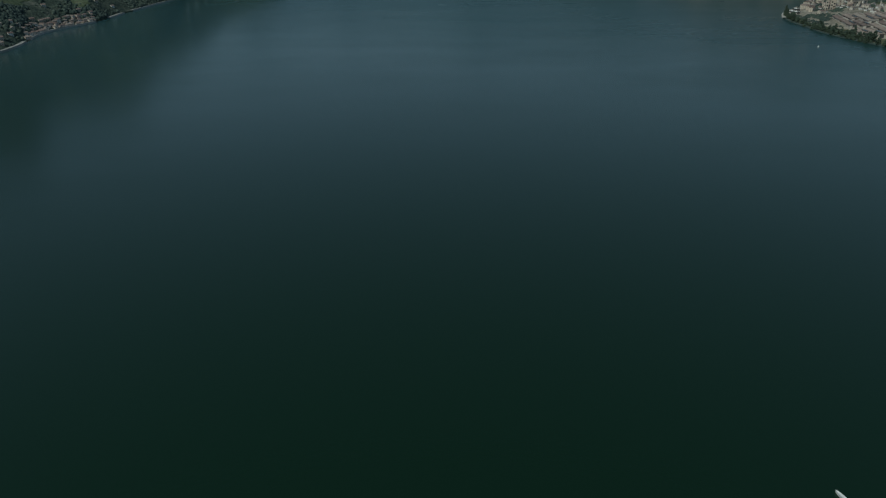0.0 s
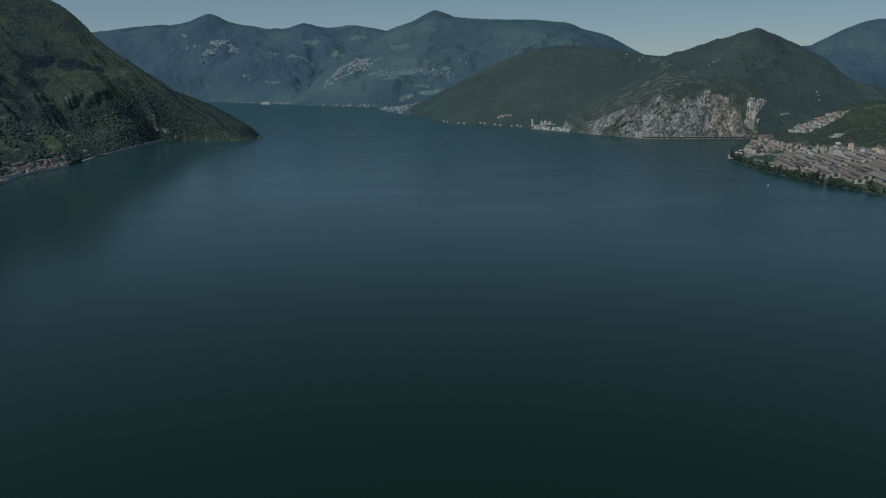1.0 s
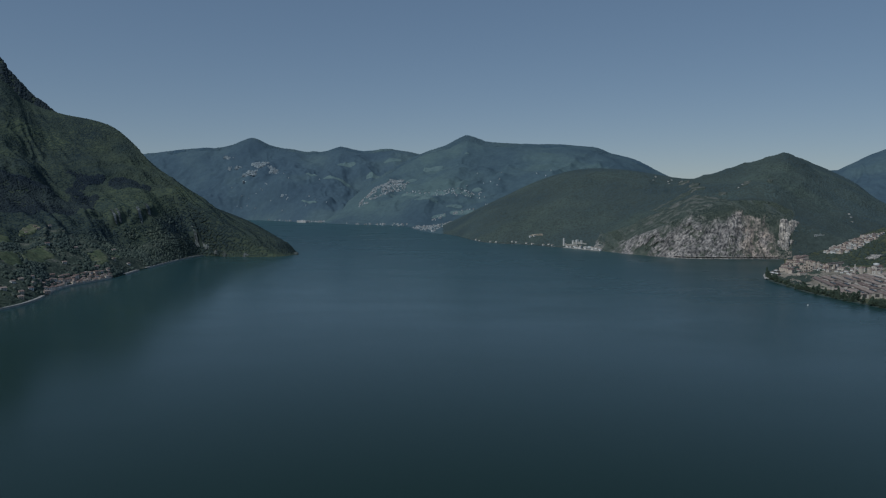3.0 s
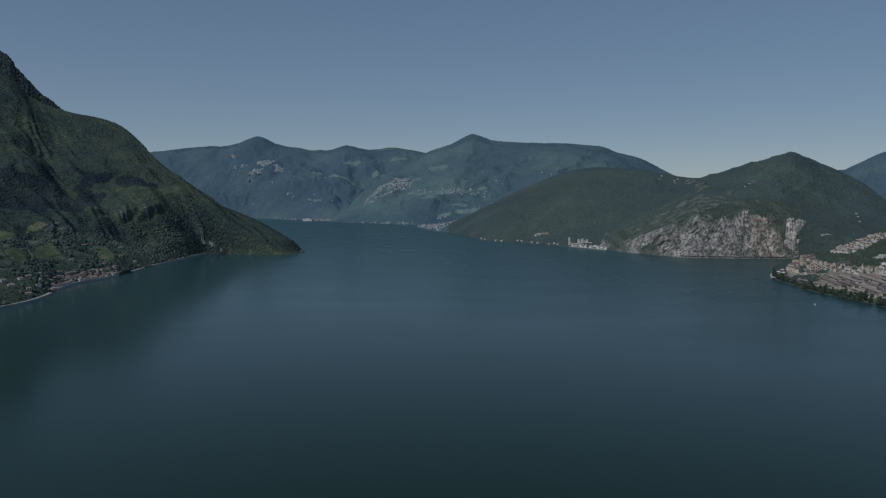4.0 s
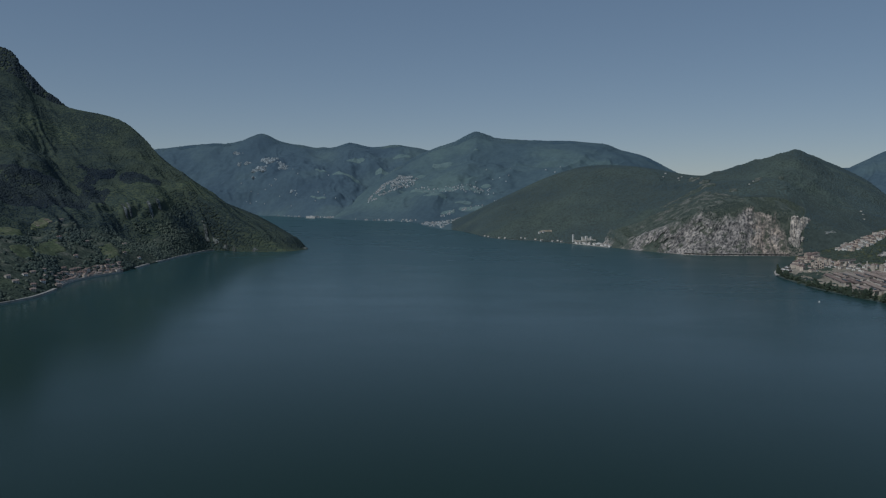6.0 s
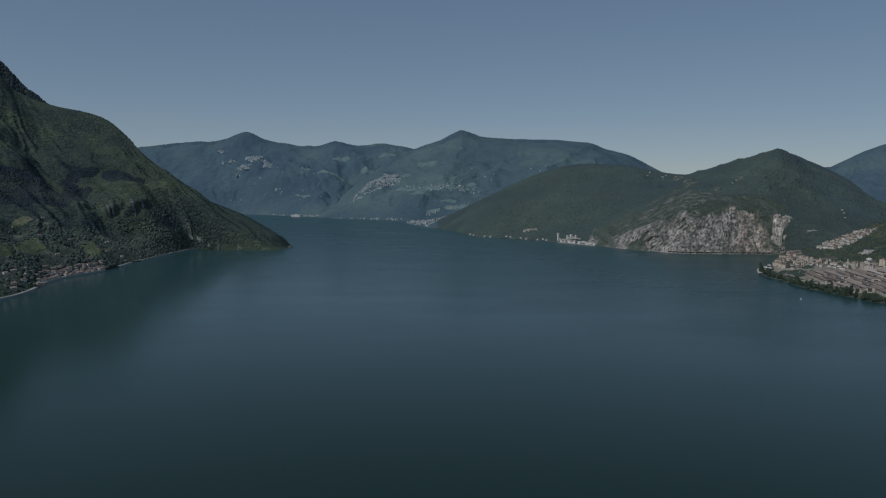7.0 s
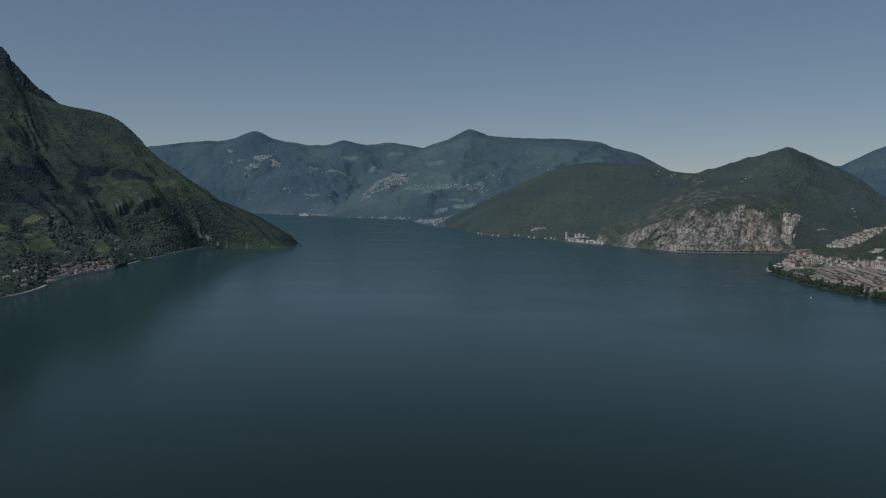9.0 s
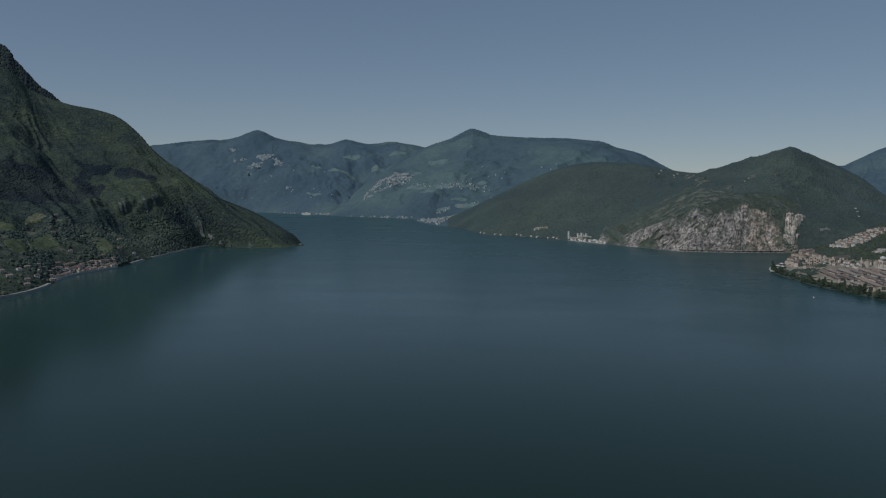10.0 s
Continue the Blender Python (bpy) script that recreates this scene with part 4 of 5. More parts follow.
CLEARED.extend(((770, 1518, 16), (792, 1516, 16), (781, 1508, 20), (768, 1498, 16), (795, 1498, 14)))


def castle_tower(x, y, wide, high, label):
    z = float(RIGHT.surface(*nearest(RIGHT, x, y))[0][2])
    root = tagged(new("tower"), label, "tower", "castle hamlet")
    root.matrix_basis = pose(x, y, z, 0, 0, 30)
    shaft = part("shaft", boxes((-wide / 2, -wide / 2, -4, wide / 2, wide / 2, high), (-wide / 2 - 0.3, -wide / 2 - 0.3, high, wide / 2 + 0.3, wide / 2 + 0.3, high + 0.5)), M_WHITE, root)
    for j in range(3):
        for sx, sy in ((j - 1, -1), (j - 1, 1), (-1, j - 1), (1, j - 1)):
            if (j == 1) == (abs(sx) + abs(sy) == 1):
                mx, my = sx * (wide / 2 - 0.5), sy * (wide / 2 - 0.5)
                part("merlon", boxes((mx - 0.5, my - 0.5, high + 0.5, mx + 0.5, my + 0.5, high + 1.7)), M_WHITE, shaft)
    for k in range(3):
        part("window", boxes((-0.5, -wide / 2 - 0.06, high - 3 - k * 4.5, 0.5, -wide / 2 + 0.02, high - 1 - k * 4.5)), M_PANE, shaft)
    CLEARED.append((x, y, 13))


def castle_wall(x0, y0, x1, y1, high):
    """A broken length of curtain wall."""
    z = min(float(RIGHT.surface(*nearest(RIGHT, x, y))[0][2]) for x, y in ((x0, y0), (x1, y1)))
    root = tagged(new("castle_wall"), "pale broken curtain wall of a small castle", "wall", "castle hamlet")
    run = math.hypot(x1 - x0, y1 - y0)
    root.matrix_basis = pose((x0 + x1) / 2, (y0 + y1) / 2, z, 0, 0, math.degrees(math.atan2(y1 - y0, x1 - x0)))
    n = max(3, int(run / 5))
    part("masonry", boxes(*[(-run / 2 + k * run / n, -0.8, -4, -run / 2 + (k + 1) * run / n + 0.01 * k, 0.8, high * (1 - 0.25 * ((k * 7) % 4) / 3)) for k in range(n)]), M_STONE, root)
    CLEARED.append(((x0 + x1) / 2, (y0 + y1) / 2, run / 2 + 4))


def nearest(slope, x, y):
    u, t = np.meshgrid(np.linspace(0, len(slope.st) - 1, 240), np.linspace(0, 1, 160), indexing="ij")
    p = slope.surface(u.ravel(), t.ravel())
    k = int(np.argmin((p[:, 0] - x) ** 2 + (p[:, 1] - y) ** 2))
    return u.ravel()[k:k + 1], t.ravel()[k:k + 1]


for x, y, wide, high in ((302, 1886, 3.4, 17), (323, 1868, 4.2, 8), (331, 1860, 5, 10), (341, 1850, 3.8, 7)):
    castle_tower(x, y, wide, high, "tall slim pale castle tower by the lake" if high > 15 else "pale square castle tower with battlements")
for x0, y0, x1, y1, high in ((304, 1884, 320, 1866, 7), (323, 1865, 330, 1858, 9), (333, 1857, 339, 1850, 8), (342, 1848, 350, 1832, 5)):
    castle_wall(x0, y0, x1, y1, high)


# ---- works on the shore ----
def shed(x, y, wide, long, high, roof, label, kind=("factory_hall", "factory hall", "halls of the works"), turn=0.0):
    """A long industrial hall with a shallow gable roof, rooflights and a row of doors."""
    root = tagged(new(kind[0]), label, kind[1], kind[2])
    z = float(DELTA.surface(*nearest(DELTA, x, y))[0][2])
    root.matrix_basis = pose(x, y, z, 0, 0, turn + RNG.uniform(-0.6, 0.6))
    bm = bmesh.new()
    rise = wide * 0.13
    prism(bm, [(-wide / 2, -6), (wide / 2, -6), (wide / 2, high), (0, high + rise), (-wide / 2, high)], -long / 2, long / 2)
    bmesh.ops.recalc_face_normals(bm, faces=bm.faces)
    walls = part("wall", bm, M_SHEDWALL, root)
    bm = bmesh.new()
    prism(bm, [(-wide / 2 - 0.6, high - 0.1), (0, high + rise + 0.05), (wide / 2 + 0.6, high - 0.1), (wide / 2 + 0.6, high + 0.25), (0, high + rise + 0.4), (-wide / 2 - 0.6, high + 0.25)], -long / 2 - 0.5, long / 2 + 0.5)
    bmesh.ops.recalc_face_normals(bm, faces=bm.faces)
    ro = part("roof", bm, roof, root)
    n = max(2, int(long / 30))
    for k in range(n):
        yk = -long / 2 + (k + 0.5) * long / n
        part("rooflight", boxes((-1.4, yk - long / n * 0.36, high + rise * 0.98, 1.4, yk + long / n * 0.36, high + rise + 1.1)), M_GREY if k % 3 else M_PANE, ro)
    for k in range(max(1, int(long / 18))):
        yk = -long / 2 + (k + 0.5) * 18
        bm = bmesh.new()
        prism(bm, [(-wide * 0.42, high + rise * 0.16 + 0.2), (-1.6, high + rise * 0.9 + 0.25), (-1.6, high + rise * 0.9 + 0.5), (-wide * 0.42, high + rise * 0.16 + 0.5)], yk - 0.6, yk + 0.6)
        bmesh.ops.recalc_face_normals(bm, faces=bm.faces)
        part("light_strip", bm, M_GREY, ro)
    for k in range(n):
        yk = -long / 2 + (k + 0.5) * long / n
        part("window", boxes((-wide / 2 - 0.08, yk - 5, high * 0.55, -wide / 2 + 0.05, yk + 5, high * 0.8)), M_PANE, walls)
    for sgn in (-1, 1):
        part("door", boxes((-2.4, sgn * long / 2 - 0.08, 0, 2.4, sgn * long / 2 + 0.08, 4.6)), M_ASPHALT, walls)
    CLEARED.extend((x - k * 12 * math.sin(radians(turn)), y + k * 12 * math.cos(radians(turn)), wide / 2 + 5) for k in range(int(-long / 24), int(long / 24) + 1))
    return root


HALLS = {"brown": (M_BROWN, "long factory hall with a rusty brown sheet roof"), "grey": (M_GREY, "factory hall with a weathered pale grey roof"), "white": (M_WHITE, "factory hall with a white coated roof")}
TURN = -13.0
along = (-math.sin(radians(TURN)), math.cos(radians(TURN)))
for k in range(17):
    head_x, head_y = 556 + 13.4 * k * along[1], 1096 - 13.4 * k * along[0] + (14 if k > 9 else 0)
    mix = ("grey", "brown", "brown") if k < 3 else ("brown", "brown", "brown", "grey") if k < 10 else ("white", "grey", "white", "brown")
    reach = 0.0
    while reach < 330:
        long = RNG.uniform(40, 130)
        near_x, near_y = head_x - along[0] * (reach + long), head_y - along[1] * (reach + long)
        bank = float(np.interp(near_y, (750, 837, 902, 957, 1029, 1182), (560, 518, 505, 497, 495, 519))) + 15
        if near_x < bank:
            long = min(long, (head_x - along[0] * reach - bank) / along[0])
        if long < 14:
            break
        ends = near_x < bank
        look_of = "grey" if ends and k % 3 else RNG.choice(mix)
        mid = reach + long / 2
        if RNG.random() < 0.92:
            shed(head_x - along[0] * mid, head_y - along[1] * mid, RNG.uniform(10.8, 12.8), long - 1.5, RNG.uniform(3.6, 5.0) if k < 4 else RNG.uniform(4.0, 7.0), *HALLS[look_of], turn=TURN)
        reach += long + RNG.uniform(1.5, 9)

for x, y, wide, long, high in ((536, 1192, 7, 13, 3.6), (546, 1203, 6, 10, 4.2), (535, 1174, 6, 9, 3.2)):
    shed(x, y, wide, long, high, M_WHITE, "small pale boathouse by the harbour wall", ("boathouse", "boathouse", "boathouses at the harbour"))


def chimney(x, y, high, wide):
    z = float(DELTA.surface(*nearest(DELTA, x, y))[0][2])
    root = tagged(new("factory_chimney"), "tall weathered beige factory chimney", "chimney", "chimneys of the works")
    root.matrix_basis = pose(x, y, z)
    for nm, r0, r1, z0, z1, mat in (("shaft", wide, wide * 0.72, -4, high, M_SHEDWALL), ("cap", wide * 0.85, wide * 0.85, high, high + 1.2, M_STONE), ("plinth", wide * 1.35, wide * 1.3, -4, 3, M_SHEDWALL)):
        bm = bmesh.new()
        bmesh.ops.create_cone(bm, cap_ends=True, segments=14, radius1=r0, radius2=r1, depth=z1 - z0, matrix=Matrix.Translation((0, 0, (z0 + z1) / 2)))
        part(nm, bm, mat, root)


for x, y, high, wide in ((640, 958, 17, 1.3), (622, 1110, 15, 1.1)):
    chimney(x, y, high, wide)


def kiln_tower(x, y, wide, high):
    """A square processing tower with floor bands, a rooftop hut and a row of openings."""
    z = float(DELTA.surface(*nearest(DELTA, x, y))[0][2])
    root = tagged(new("kiln_tower"), "tall beige processing tower of the works", "tower", "towers of the works")
    root.matrix_basis = pose(x, y, z, 0, 0, TURN)
    h = wide / 2
    shaft = part("shaft", boxes((-h, -h, -4, h, h, high)), M_OCHRE, root)
    part("roof", boxes((-h - 0.4, -h - 0.4, high, h + 0.4, h + 0.4, high + 0.5), (-h * 0.4, -h * 0.4, high + 0.5, h * 0.5, h * 0.5, high + 2.4)), M_GREY, root)
    for k in range(int(high / 4.5)):
        part("floor_band", boxes((-h - 0.15, -h - 0.15, 4 + k * 4.5, h + 0.15, h + 0.15, 4.5 + k * 4.5)), M_SHEDWALL, shaft)
        part("opening", boxes((-h * 0.6, -h - 0.06, 1.6 + k * 4.5, h * 0.6, -h + 0.05, 3.6 + k * 4.5)), M_PANE, shaft)
    CLEARED.append((x, y, wide))


for x, y, wide, high in ((575, 1170, 3.6, 15), (582, 1170, 3.6, 15), (592, 1184, 4, 13)):
    kiln_tower(x, y, wide, high)


def gantry(x0, y0, x1, y1, deck):
    """A covered conveyor bridge on two trestles."""
    z = float(DELTA.surface(*nearest(DELTA, (x0 + x1) / 2, (y0 + y1) / 2))[0][2])
    run = math.hypot(x1 - x0, y1 - y0)
    root = tagged(new("conveyor_bridge"), "beige covered conveyor bridge on trestles over the works", "conveyor bridge")
    root.matrix_basis = pose((x0 + x1) / 2, (y0 + y1) / 2, z, 0, 0, math.degrees(math.atan2(y1 - y0, x1 - x0)))
    part("bridge", boxes((-run / 2, -1.5, deck, run / 2, 1.5, deck + 2.8)), M_OCHRE, root)
    part("roof", boxes((-run / 2 - 0.3, -1.8, deck + 2.8, run / 2 + 0.3, 1.8, deck + 3.1)), M_BROWN, root)
    for k in (-0.3, 0.32):
        part("trestle", boxes((run * k - 1.6, -1.3, -4, run * k - 0.9, 1.3, deck), (run * k + 0.9, -1.3, -4, run * k + 1.6, 1.3, deck), (run * k - 1.6, -1.1, deck * 0.5, run * k + 1.6, 1.1, deck * 0.5 + 0.5)), M_SHEDWALL, root)


gantry(604, 1158, 645, 1186, 9)


def water_tower(x, y, high):
    z = float(DELTA.surface(*nearest(DELTA, x, y))[0][2])
    root = tagged(new("water_tower"), "white mushroom-shaped water tower above the works", "water tower")
    root.matrix_basis = pose(x, y, z)
    for nm, r0, r1, z0, z1, mat in (("shaft", 1.5, 1.2, -4, high, M_SHEDWALL), ("cone", 1.3, 4.0, high, high + 1.8, M_HULL), ("tank", 4.0, 4.0, high + 1.8, high + 4.0, M_HULL), ("cap", 4.1, 0.5, high + 4.0, high + 5.0, M_WHITE)):
        bm = bmesh.new()
        bmesh.ops.create_cone(bm, cap_ends=True, segments=18, radius1=r0, radius2=r1, depth=z1 - z0, matrix=Matrix.Translation((0, 0, (z0 + z1) / 2)))
        part(nm, bm, mat, root)


water_tower(646, 1096, 13)


def silo(x, y, r, high):
    z = float(DELTA.surface(*nearest(DELTA, x, y))[0][2])
    root = tagged(new("silo"), "beige round silo with a shallow cone top", "silo", "silos of the works")
    root.matrix_basis = pose(x, y, z)
    bm = bmesh.new()
    bmesh.ops.create_cone(bm, cap_ends=True, segments=20, radius1=r, radius2=r, depth=high + 4, matrix=Matrix.Translation((0, 0, high / 2 - 2)))
    part("drum", bm, M_SHEDWALL, root)
    bm = bmesh.new()
    bmesh.ops.create_cone(bm, cap_ends=True, segments=20, radius1=r + 0.3, radius2=0.4, depth=r * 0.5, matrix=Matrix.Translation((0, 0, high + r * 0.25)))
    part("roof", bm, M_GREY, root)


for x, y, r, high in ((632, 1112, 3.6, 9), (643, 1108, 3.6, 9), (600, 1190, 2.6, 11), (612, 1200, 2.2, 11), (628, 1180, 2.4, 10)):
    silo(x, y, r, high)


# ---- shore roads and walls ----
def shore_strip(name, slope, u0, u1, profile, material, label, category, n=160, z0=0.0):
    """A cross-section of (distance towards the lake, height) drawn along a shore."""
    at = np.linspace(u0, u1, n)
    p = slope.surface(at, np.full(n, 0.0015))
    d = np.gradient(p[:, :2], axis=0)
    d /= np.linalg.norm(d, axis=1)[:, None]
    inward = glide(slope.st, at)
    inward = inward[:, 2:4] - inward[:, 0:2]
    nrm = np.stack([d[:, 1], -d[:, 0]], -1)
    nrm *= np.where((nrm * inward).sum(1) > 0, -1, 1)[:, None]
    sway = 1.5 * fbm(p[:, 0], p[:, 1], 60, 3, 17)[:, None]
    g = np.stack([np.concatenate([p[:, :2] + nrm * (o + sway), np.full((n, 1), z + z0)], 1) for o, z in profile], 1)
    return sheet(name, g, material, label, category, smooth=False)


WALL = [(3.2, -3), (3.0, 1.7), (3.0, 2.5), (2.5, 2.5), (2.5, 1.8), (-0.5, 1.8), (-1.2, 2.2), (-2.0, 2.2), (-3, -2)]
for u0, u1 in ((1.6, 2.5), (2.6, 3.96)):
    shore_strip("quay_wall", LEFT, u0, u1, WALL, M_STONE, "pale stone lake wall with a promenade", "quay")
for u0, u1 in ((4.35, 4.8), (5.0, 6.1)):
    shore_strip("road_wall", LEFT, u0, u1, WALL, M_STONE, "pale lakeside road on a stone retaining wall", "road")
GALLERY = [(5.2, -3), (5.0, 1.6), (4.6, 1.6), (4.6, 1.0), (0.5, 1.0), (0.0, 3.6), (4.6, 3.8), (4.7, 4.3), (-4, 4.5), (-8, 3)]
shore_strip("road_gallery", RIGHT, 6.8, 9.4, GALLERY, M_PALE, "lakeside road gallery cut under the cliff", "road", 240)
shore_strip("shore_wall", RIGHT, 1.6, 4.9, [(1.2, -2), (1.0, 0.9), (-2.0, 1.1), (-4, -1)], M_CRAG, "low mossy stone wall along the wooded shore", "wall", 160)
shore_strip("harbour_wall", DELTA, 1.72, 2.2, [(4.2, -2), (4.0, 1.4), (3.2, 1.6), (-2.0, 1.7), (-4, -1)], M_STONE, "pale stone harbour wall at the tip of the town", "quay", 60)
shore_strip("quay_wall", RIGHT, 4.1, 4.97, [(3.2, -2), (3.0, 1.2), (-3.0, 1.4), (-5, -1)], M_STONE, "pale stone quay below the castle hamlet", "quay", 60)
shore_strip("delta_bank", DELTA, 1.6, 7.0, [(2.0, -2), (1.0, 0.4), (-2.0, 1.4), (-4, -1)], M_WOODS, "low overgrown bank along the works", "bank", 160)


# ---- ripples on the lake ----
def ripple(x0, y0, x1, y1, wide, seed):
    """A long thin streak of smoother water, tapering at both ends."""
    n = 60
    k = np.linspace(0, 1, n)
    mid = y0 + (y1 - y0) * k + 26 * fbm(k * 300 + seed * 50, k * 0, 120, 3, seed)
    half = wide / 2 * np.sqrt(np.clip(np.sin(k * math.pi), 0, 1)) * (0.7 + 0.5 * fbm(k * 300, k * 0, 60, 3, seed + 5)) + 0.2
    g = np.stack([np.stack([x0 + (x1 - x0) * k, mid + q * half, np.full(n, 0.06)], -1) for q in (-1, 0, 1)], 1)
    return sheet("ripple", g, M_RIPPLE, "long smooth streak on the wind-ruffled lake", "water")


for k, row in enumerate(((-260, 2210, -40, 2270, 40), (-215, 2300, -120, 2310, 30), (-450, 2490, -270, 2390, 34), (-90, 2210, 20, 2215, 28), (-360, 2460, -150, 2440, 24))):
    ripple(*row, k + 1)

# ---- boats ----
def boat(name, at, length, beam, label, cabin):
    root = tagged(new(name), label, "boat")
    root.matrix_basis = at
    n = 14
    bm = bmesh.new()
    rings = []
    for k in range(n):
        s = k / (n - 1)
        half = beam / 2 * (0.72 + 0.28 * min(1, s * 3)) * (1 - max(0, (s - 0.45) / 0.55) ** 2.2) + 0.01
        x, z = length * (s - 0.5), 0.55 + 0.25 * s * s
        rings.append([bm.verts.new(q) for q in ((x, -half, z), (x, -half * 0.8, 0.0), (x, 0, -0.2), (x, half * 0.8, 0.0), (x, half, z), (x, half * 0.8, z - 0.03), (x, 0, z - 0.12), (x, -half * 0.8, z - 0.03))])
    for a, b in zip(rings, rings[1:]):
        for j in range(8):
            bm.faces.new((a[j], a[(j + 1) % 8], b[(j + 1) % 8], b[j]))
    bm.faces.new(rings[0])
    bm.faces.new(rings[-1][::-1])
    bmesh.ops.recalc_face_normals(bm, faces=bm.faces)
    part("hull", bm, M_HULL, root)
    part("thwart", boxes((-length * 0.12, -beam * 0.42, 0.42, -length * 0.07, beam * 0.42, 0.5)), M_BARK, root)
    if cabin:
        cab = part("cabin", boxes((-length * 0.1, -beam * 0.3, 0.45, length * 0.2, beam * 0.3, 1.5)), M_HULL, root)
        part("windscreen", boxes((length * 0.2, -beam * 0.27, 0.9, length * 0.2 + 0.05, beam * 0.27, 1.4)), M_PANE, cab)
    return root


boat("motorboat", pose(436, 874, 0.05, 0, 0, 60), 3.8, 1.6, "small white moored motorboat on open water", True)
boat("rowing_boat", pose(126.2, 149.6, 0.05, 0, 0, 108), 6.4, 1.15, "slender white rowing boat on dark water", False)


# ---- trees along the works ----
ICO = np.array([(0, 0, 1)] + [(0.894 * math.cos(a), 0.894 * math.sin(a), 0.447) for a in np.arange(5) * 1.2566] +
               [(0.894 * math.cos(a), 0.894 * math.sin(a), -0.447) for a in np.arange(5) * 1.2566 + 0.6283] + [(0, 0, -1)])
ICO_F = np.array([(0, 1 + k, 1 + (k + 1) % 5) for k in range(5)] + [(1 + k, 6 + k, 1 + (k + 1) % 5) for k in range(5)] +
                 [(1 + (k + 1) % 5, 6 + k, 6 + (k + 1) % 5) for k in range(5)] + [(11, 6 + (k + 1) % 5, 6 + k) for k in range(5)])


def tree_kit(k, high, wide):
    """A lakeside tree: a tapered trunk with limbs and a crown of many clumps of leaves."""
    rng = np.random.default_rng(100 + k)
    root = tagged(new("tree"), "tall leafy tree on the bank of the lake", "tree", "trees along the works")
    bm = bmesh.new()
    bmesh.ops.create_cone(bm, segments=8, radius1=0.35, radius2=0.12, depth=high * 0.75, matrix=Matrix.Translation((0, 0, high * 0.32)))
    for j in range(6):
        a = j * 2.4
        bmesh.ops.create_cone(bm, segments=5, radius1=0.14, radius2=0.04, depth=wide * 0.9,
                              matrix=Matrix.Translation((math.cos(a) * wide * 0.3, math.sin(a) * wide * 0.3, high * (0.35 + 0.07 * j))) @ Euler((0, radians(50), a)).to_matrix().to_4x4())
    part("trunk", bm, M_BARK, root)
    n = 90
    h = rng.uniform(0.16, 1.0, n)
    r = wide * 0.5 * np.sqrt(np.sin(np.clip(h, 0.05, 0.97) * math.pi)) * rng.uniform(0.3, 1.05, n)
    a = rng.uniform(0, 6.283, n)
    c = np.stack([r * np.cos(a), r * np.sin(a), h * high], -1)
    v = ICO[None] * rng.uniform(0.6, 1.3, (n, 12, 1)) * rng.uniform(0.5, 1.15, (n, 1, 1)) * (wide * 0.17) + c[:, None]
    f = ICO_F[None] + (np.arange(n) * 12)[:, None, None]
    me = mesh_from("crown", v.reshape(-1, 3), f.reshape(-1, 3), False)
    me.materials.append(M_POPLAR)
    ob = new("crown", me)
    ob.parent = root
    return root


TREES = [tree_kit(k, high, wide) for k, (high, wide) in enumerate(((11, 7), (13, 6.5), (9, 8), (15, 5.5), (8, 6.5)))]
for k in range(220):
    at = 1.85 + 5.0 * (k + RNG.uniform(-0.4, 0.4)) / 220
    p = DELTA.surface(np.array([at]), np.array([RNG.uniform(-0.001, 0.014)]))[0]
    s = RNG.uniform(0.36, 0.72) + 0.35 * max(0.0, math.sin(at * 7.3) * math.sin(at * 17.1 + 1))
    if RNG.random() < 0.15 + 0.4 * (math.sin(at * 5.1) > 0.5):
        continue
    copy_thing(RNG.choice(TREES), pose(p[0], p[1], p[2] - 0.1, 0, 0, RNG.uniform(0, 360)) @ Matrix.Diagonal((s, s, s * RNG.uniform(0.85, 1.1), 1)))
for root in TREES:
    for ob in (*root.children_recursive, root):
        bpy.data.objects.remove(ob)

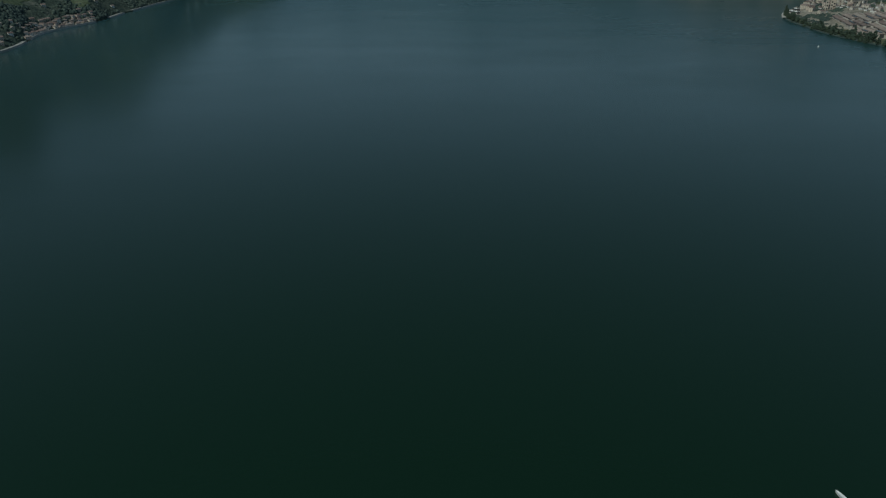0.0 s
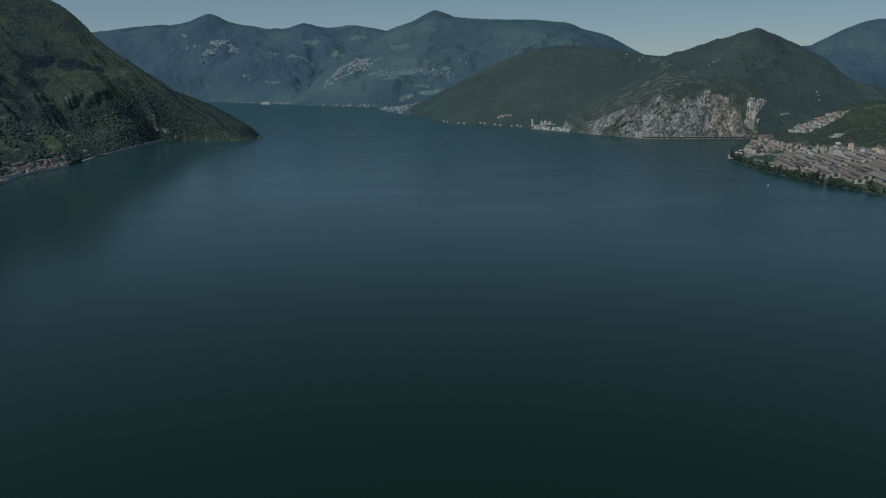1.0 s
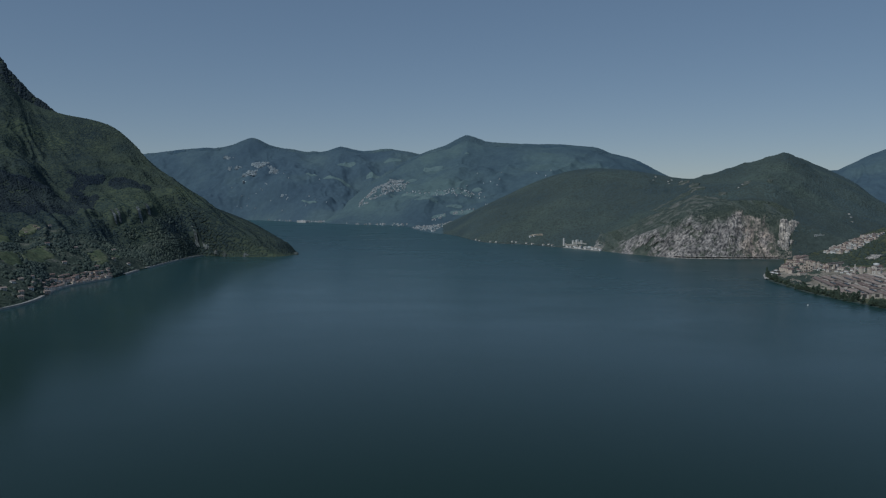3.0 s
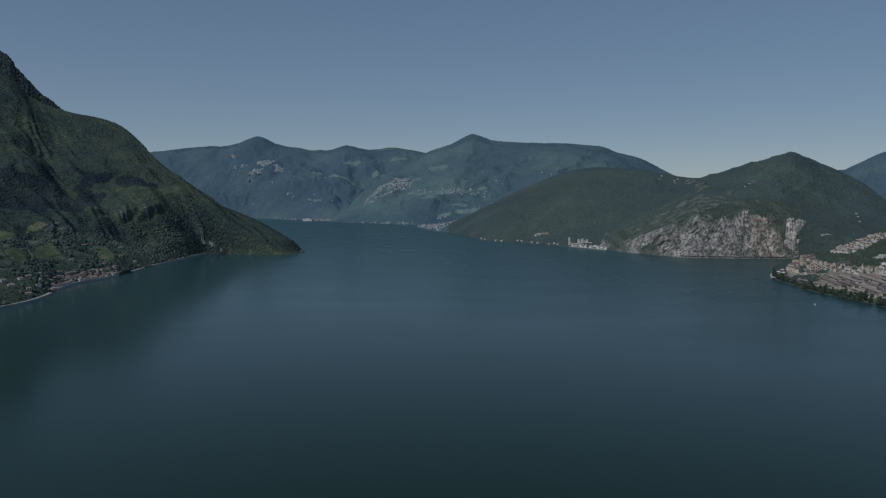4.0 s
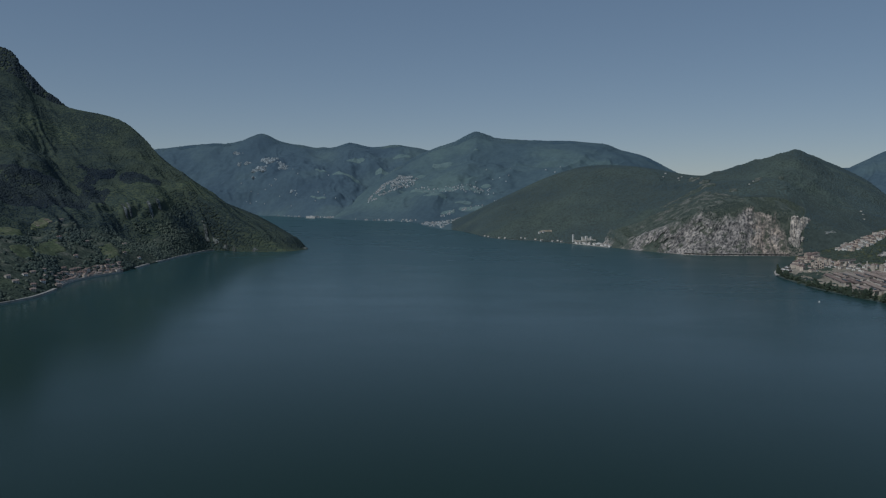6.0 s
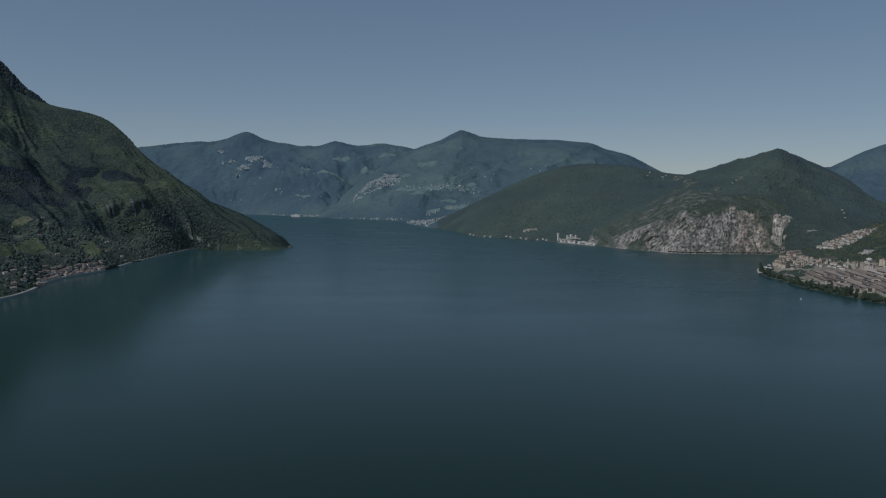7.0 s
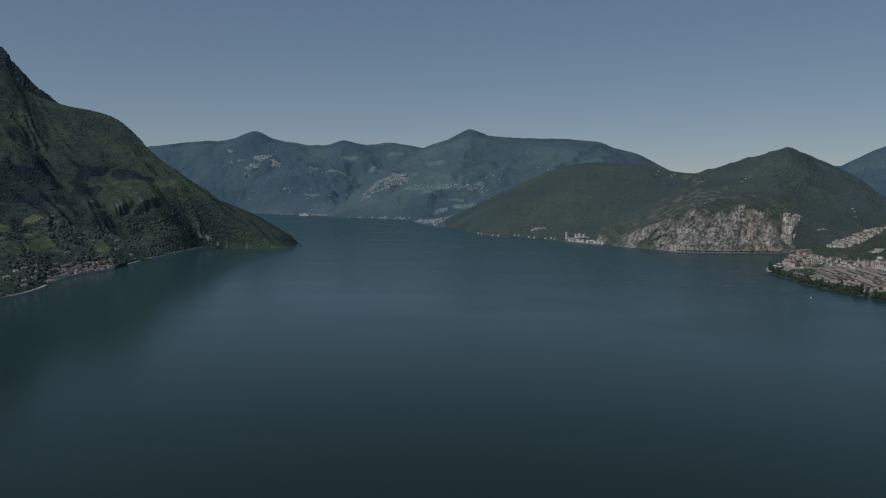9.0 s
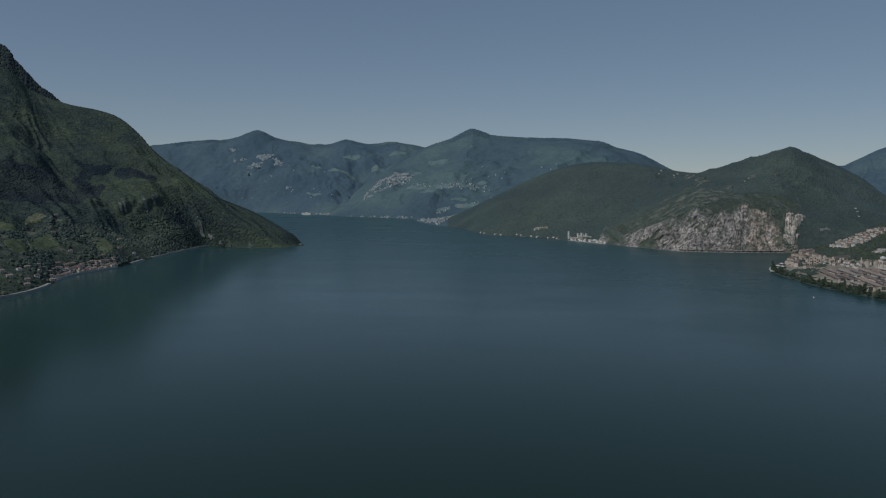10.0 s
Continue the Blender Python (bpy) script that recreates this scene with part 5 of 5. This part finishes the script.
# ---- woods ----
def woods(name, slope, count, lo, hi, keep, size, material, label, seed, tall=1.0, u_lo=0.0, u_hi=None, sink=0.4, small=None):
    """Tree crowns of a wood scattered over a slope. keep(x, y, t, at): the share of trees that stand there."""
    rng = np.random.default_rng(seed)
    top = len(slope.st) - 1 if u_hi is None else u_hi
    at = rng.uniform(u_lo, top, count * 8)
    t = rng.uniform(lo, hi, count * 8)
    p = slope.surface(at, t)
    s = glide(slope.st, at)
    ds = glide(slope.st, np.minimum(at + 0.02, top)) - s
    wide = np.hypot(ds[:, 0] * (1 - t) + ds[:, 2] * t, ds[:, 1] * (1 - t) + ds[:, 3] * t) * np.hypot(s[:, 2] - s[:, 0], s[:, 3] - s[:, 1])
    chance = wide / np.percentile(wide, 98.5) * keep(p[:, 0], p[:, 1], t, at) * (p[:, 2] > 1.5)
    shrink = np.ones(len(p)) if small is None else small(at, t)
    chosen = np.flatnonzero(rng.uniform(0, 1, len(p)) < chance)[:count]
    p = np.concatenate([p[chosen], shrink[chosen, None]], 1)
    for x0, y0, clear in CLEARED:
        p = p[np.hypot(p[:, 0] - x0, p[:, 1] - y0) > clear]
    n = len(p)
    r = rng.uniform(size[0], size[1], n) * p[:, 3]
    p = p[:, :3]
    turn = rng.uniform(0, 6.283, n)
    v = np.repeat(ICO[None], n, 0) * rng.uniform(0.8, 1.18, (n, 12, 1))
    c, sn = np.cos(turn)[:, None], np.sin(turn)[:, None]
    v = np.stack([v[..., 0] * c - v[..., 1] * sn, v[..., 0] * sn + v[..., 1] * c, v[..., 2] * tall * rng.uniform(0.8, 1.35, (n, 1))], -1) * r[:, None, None]
    v += p[:, None, :]
    v[..., 2] += (r * sink * tall)[:, None]
    f = (ICO_F[:15] if sink < 0 else ICO_F)[None] + (np.arange(n) * 12)[:, None, None]
    me = mesh_from(name, v.reshape(-1, 3), f.reshape(-1, 3), True)
    me.materials.append(material)
    return tagged(new(name, me), label, "woodland", "", "stuff")


def dark_stand(x, y, t, at):
    """Where the darker crowns stand on the mountainside."""
    return np.hypot((at - 4.0 - (t - 0.38) * 2) / 1.75, (t - 0.38) / 0.14) + 0.8 * fbm(x, y, 170, 4, 88) < 0.85


def left_keep(x, y, t, at):
    low = np.clip((0.22 - t + 0.05 * fbm(x, y, 150, 3, 96)) / 0.08, 0, 1) * np.clip((5.9 - at) / 0.5, 0, 1)
    open_land = np.clip((fbm(x, y, 90, 4, 91) + 0.1) * 3, 0, 1)
    share = 1 - low * (0.2 + 0.6 * open_land)
    for u0, u1, t0, t1 in MEADOWS:
        inside = ((at - (u0 + u1) / 2) / (u1 - u0)) ** 2 + ((t - (t0 + t1) / 2) / (t1 - t0)) ** 2 < 0.22
        share = np.where(inside, 0.4 * (fbm(x, y, 22, 2, 97) > 0.4), share)
    for mid, half, t0, high in LEFT.steps:
        face = (np.abs(at - mid) < 0.7 * half) & (t > t0 - 0.02) & (t < t0 + 0.035)
        share = np.where(face, 0.25, share)
    return np.where(dark_stand(x, y, t, at), 0.0, share)


def right_keep(x, y, t, at):
    z = RIGHT.surface(at, t)[:, 2]
    bare = (at > 4.85) & (at < 9.75) & (t < 0.14) & (z < cliff_top(at) + 10 * fbm(x, y, 40, 3, 94))
    scrub = (at > 5.2) & (at < 9.2) & (t < 0.24) & (fbm(x, y, 70, 4, 92) > -0.15)
    thin = 0.3 + 0.7 * np.clip(np.maximum((at - 8.4) / 0.9, (t - 0.14) / 0.1), 0, 1)
    return np.where(bare, 0.02, np.where(scrub, thin, 1.0))


def delta_keep(x, y, t, at):
    factory = (t < 0.34) & (at > 3.0)
    tip = (at > 1.55) & (at < 2.75) & (t < 0.11)
    town = np.where((t > 0.05) & (t < 0.34) & (at > 0.6) & (at < 3.0), 1.8 * (fbm(x, y, 34, 3, 99) > 0.0), 0.7)
    green = (at > 0.58) & (at < 1.02) & (t > 0.62) & (t < 0.76)
    return np.where(green, 0.12, town) * np.where(tip, 0.8, 1.0) * np.where(factory & ~tip, 0.1, np.where(fbm(x, y, 110, 4, 95) > -0.35, 1.0, 0.35)) * (t > 0.02)


woods("mountain_woods", LEFT, 66000, 0.004, 1.03, left_keep, (2.3, 4.3), M_CROWN, "dense broadleaf wood over the mountainside", 5, 0.5, u_lo=1.7, sink=-0.8, small=lambda at, t: np.where(t < 0.2, np.where(at < 5.6, 0.8, 1.0), 0.95))
woods("conifer_stand", LEFT, 18000, 0.18, 0.62, lambda x, y, t, at: 1.0 * dark_stand(x, y, t, at), (2.2, 4.0), M_DARK_STAND, "darker stand of trees on the steep mountainside", 15, 0.9, u_lo=1.9, u_hi=6.2, sink=-0.5)
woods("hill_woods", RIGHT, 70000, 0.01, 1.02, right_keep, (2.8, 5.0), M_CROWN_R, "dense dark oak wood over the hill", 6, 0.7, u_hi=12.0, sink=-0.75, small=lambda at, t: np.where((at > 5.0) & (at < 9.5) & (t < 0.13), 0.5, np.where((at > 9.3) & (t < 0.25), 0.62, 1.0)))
woods("town_woods", DELTA, 19000, 0.0, 1.0, delta_keep, (1.5, 3.8), M_GARDEN, "garden trees and copses round the town", 7, 0.7, sink=-0.02)


def terrace_keep(x, y, t, at):
    share = np.clip((fbm(x, y, 38, 3, 98) + 0.15) * 2.2, 0.04, 1) * np.clip((0.2 - t) / 0.05, 0, 1) * np.clip((5.9 - at) / 0.4, 0, 1)
    for u0, u1, t0, t1 in MEADOWS:
        inside = ((at - (u0 + u1) / 2) / (u1 - u0)) ** 2 + ((t - (t0 + t1) / 2) / (t1 - t0)) ** 2 < 0.2
        share = np.where(inside, share * 0.1, share)
    return share


woods("terrace_trees", LEFT, 5200, 0.004, 0.22, terrace_keep, (1.4, 3.4), M_OLIVE, "olive and fruit trees in clumps on the terraces", 8, 0.95, u_lo=1.75, u_hi=5.95, sink=0.3)
woods("summit_woods", LEFT_PEAK, 9000, 0.35, 1.02, lambda x, y, t, at: np.ones_like(x), (2.6, 4.6), M_DARK_SUMMIT, "dark wood on the rocky summit", 9, 1.1, sink=-0.3)
woods("far_ridge_woods", FAR_WEST, 5200, 0.95, 1.01, lambda x, y, t, at: np.clip((fbm(x, y, 160, 3, 61) + 0.3) * 3, 0.05, 1), (3.0, 5.5), M_FARCROWN_HAZE, "trees along the crest of a distant ridge", 10, 0.8, u_lo=1.0, sink=-0.3)
woods("summit_ridge_woods", FAR_MID, 5200, 0.95, 1.01, lambda x, y, t, at: np.clip((fbm(x, y, 160, 3, 62) + 0.3) * 3, 0.05, 1), (3.0, 5.5), M_FARCROWN_HAZE, "trees along the crest of a distant mountain", 11, 0.8, u_lo=1.0, sink=-0.3)


def cliff_bushes(count):
    """Bushes rooted where turf covers the ledges of the cliff."""
    rng = np.random.default_rng(14)
    p, cover = CLIFF[20:-20, 6:-6].reshape(-1, 3), COVER[20:-20, 6:-6].ravel()
    p = p[rng.uniform(0, 1, len(p)) < np.where(cover > 0.5, 1.0, 0.03) * (fbm(p[:, 0], p[:, 2], 20, 3, 55) > -0.25)]
    p = p[rng.choice(len(p), min(count, len(p)), replace=False)]
    n = len(p)
    v = ICO[None] * rng.uniform(0.75, 1.2, (n, 12, 1)) * rng.uniform(0.5, 1.5, (n, 1, 1)) * np.array((1, 1, 0.9)) + p[:, None]
    me = mesh_from("cliff_bushes", v.reshape(-1, 3), (ICO_F[None] + (np.arange(n) * 12)[:, None, None]).reshape(-1, 3), True)
    me.materials.append(M_OLIVE)
    return tagged(new("cliff_bushes", me), "low bushes and turf on the ledges of the cliff", "scrub", "", "stuff")


cliff_bushes(6000)
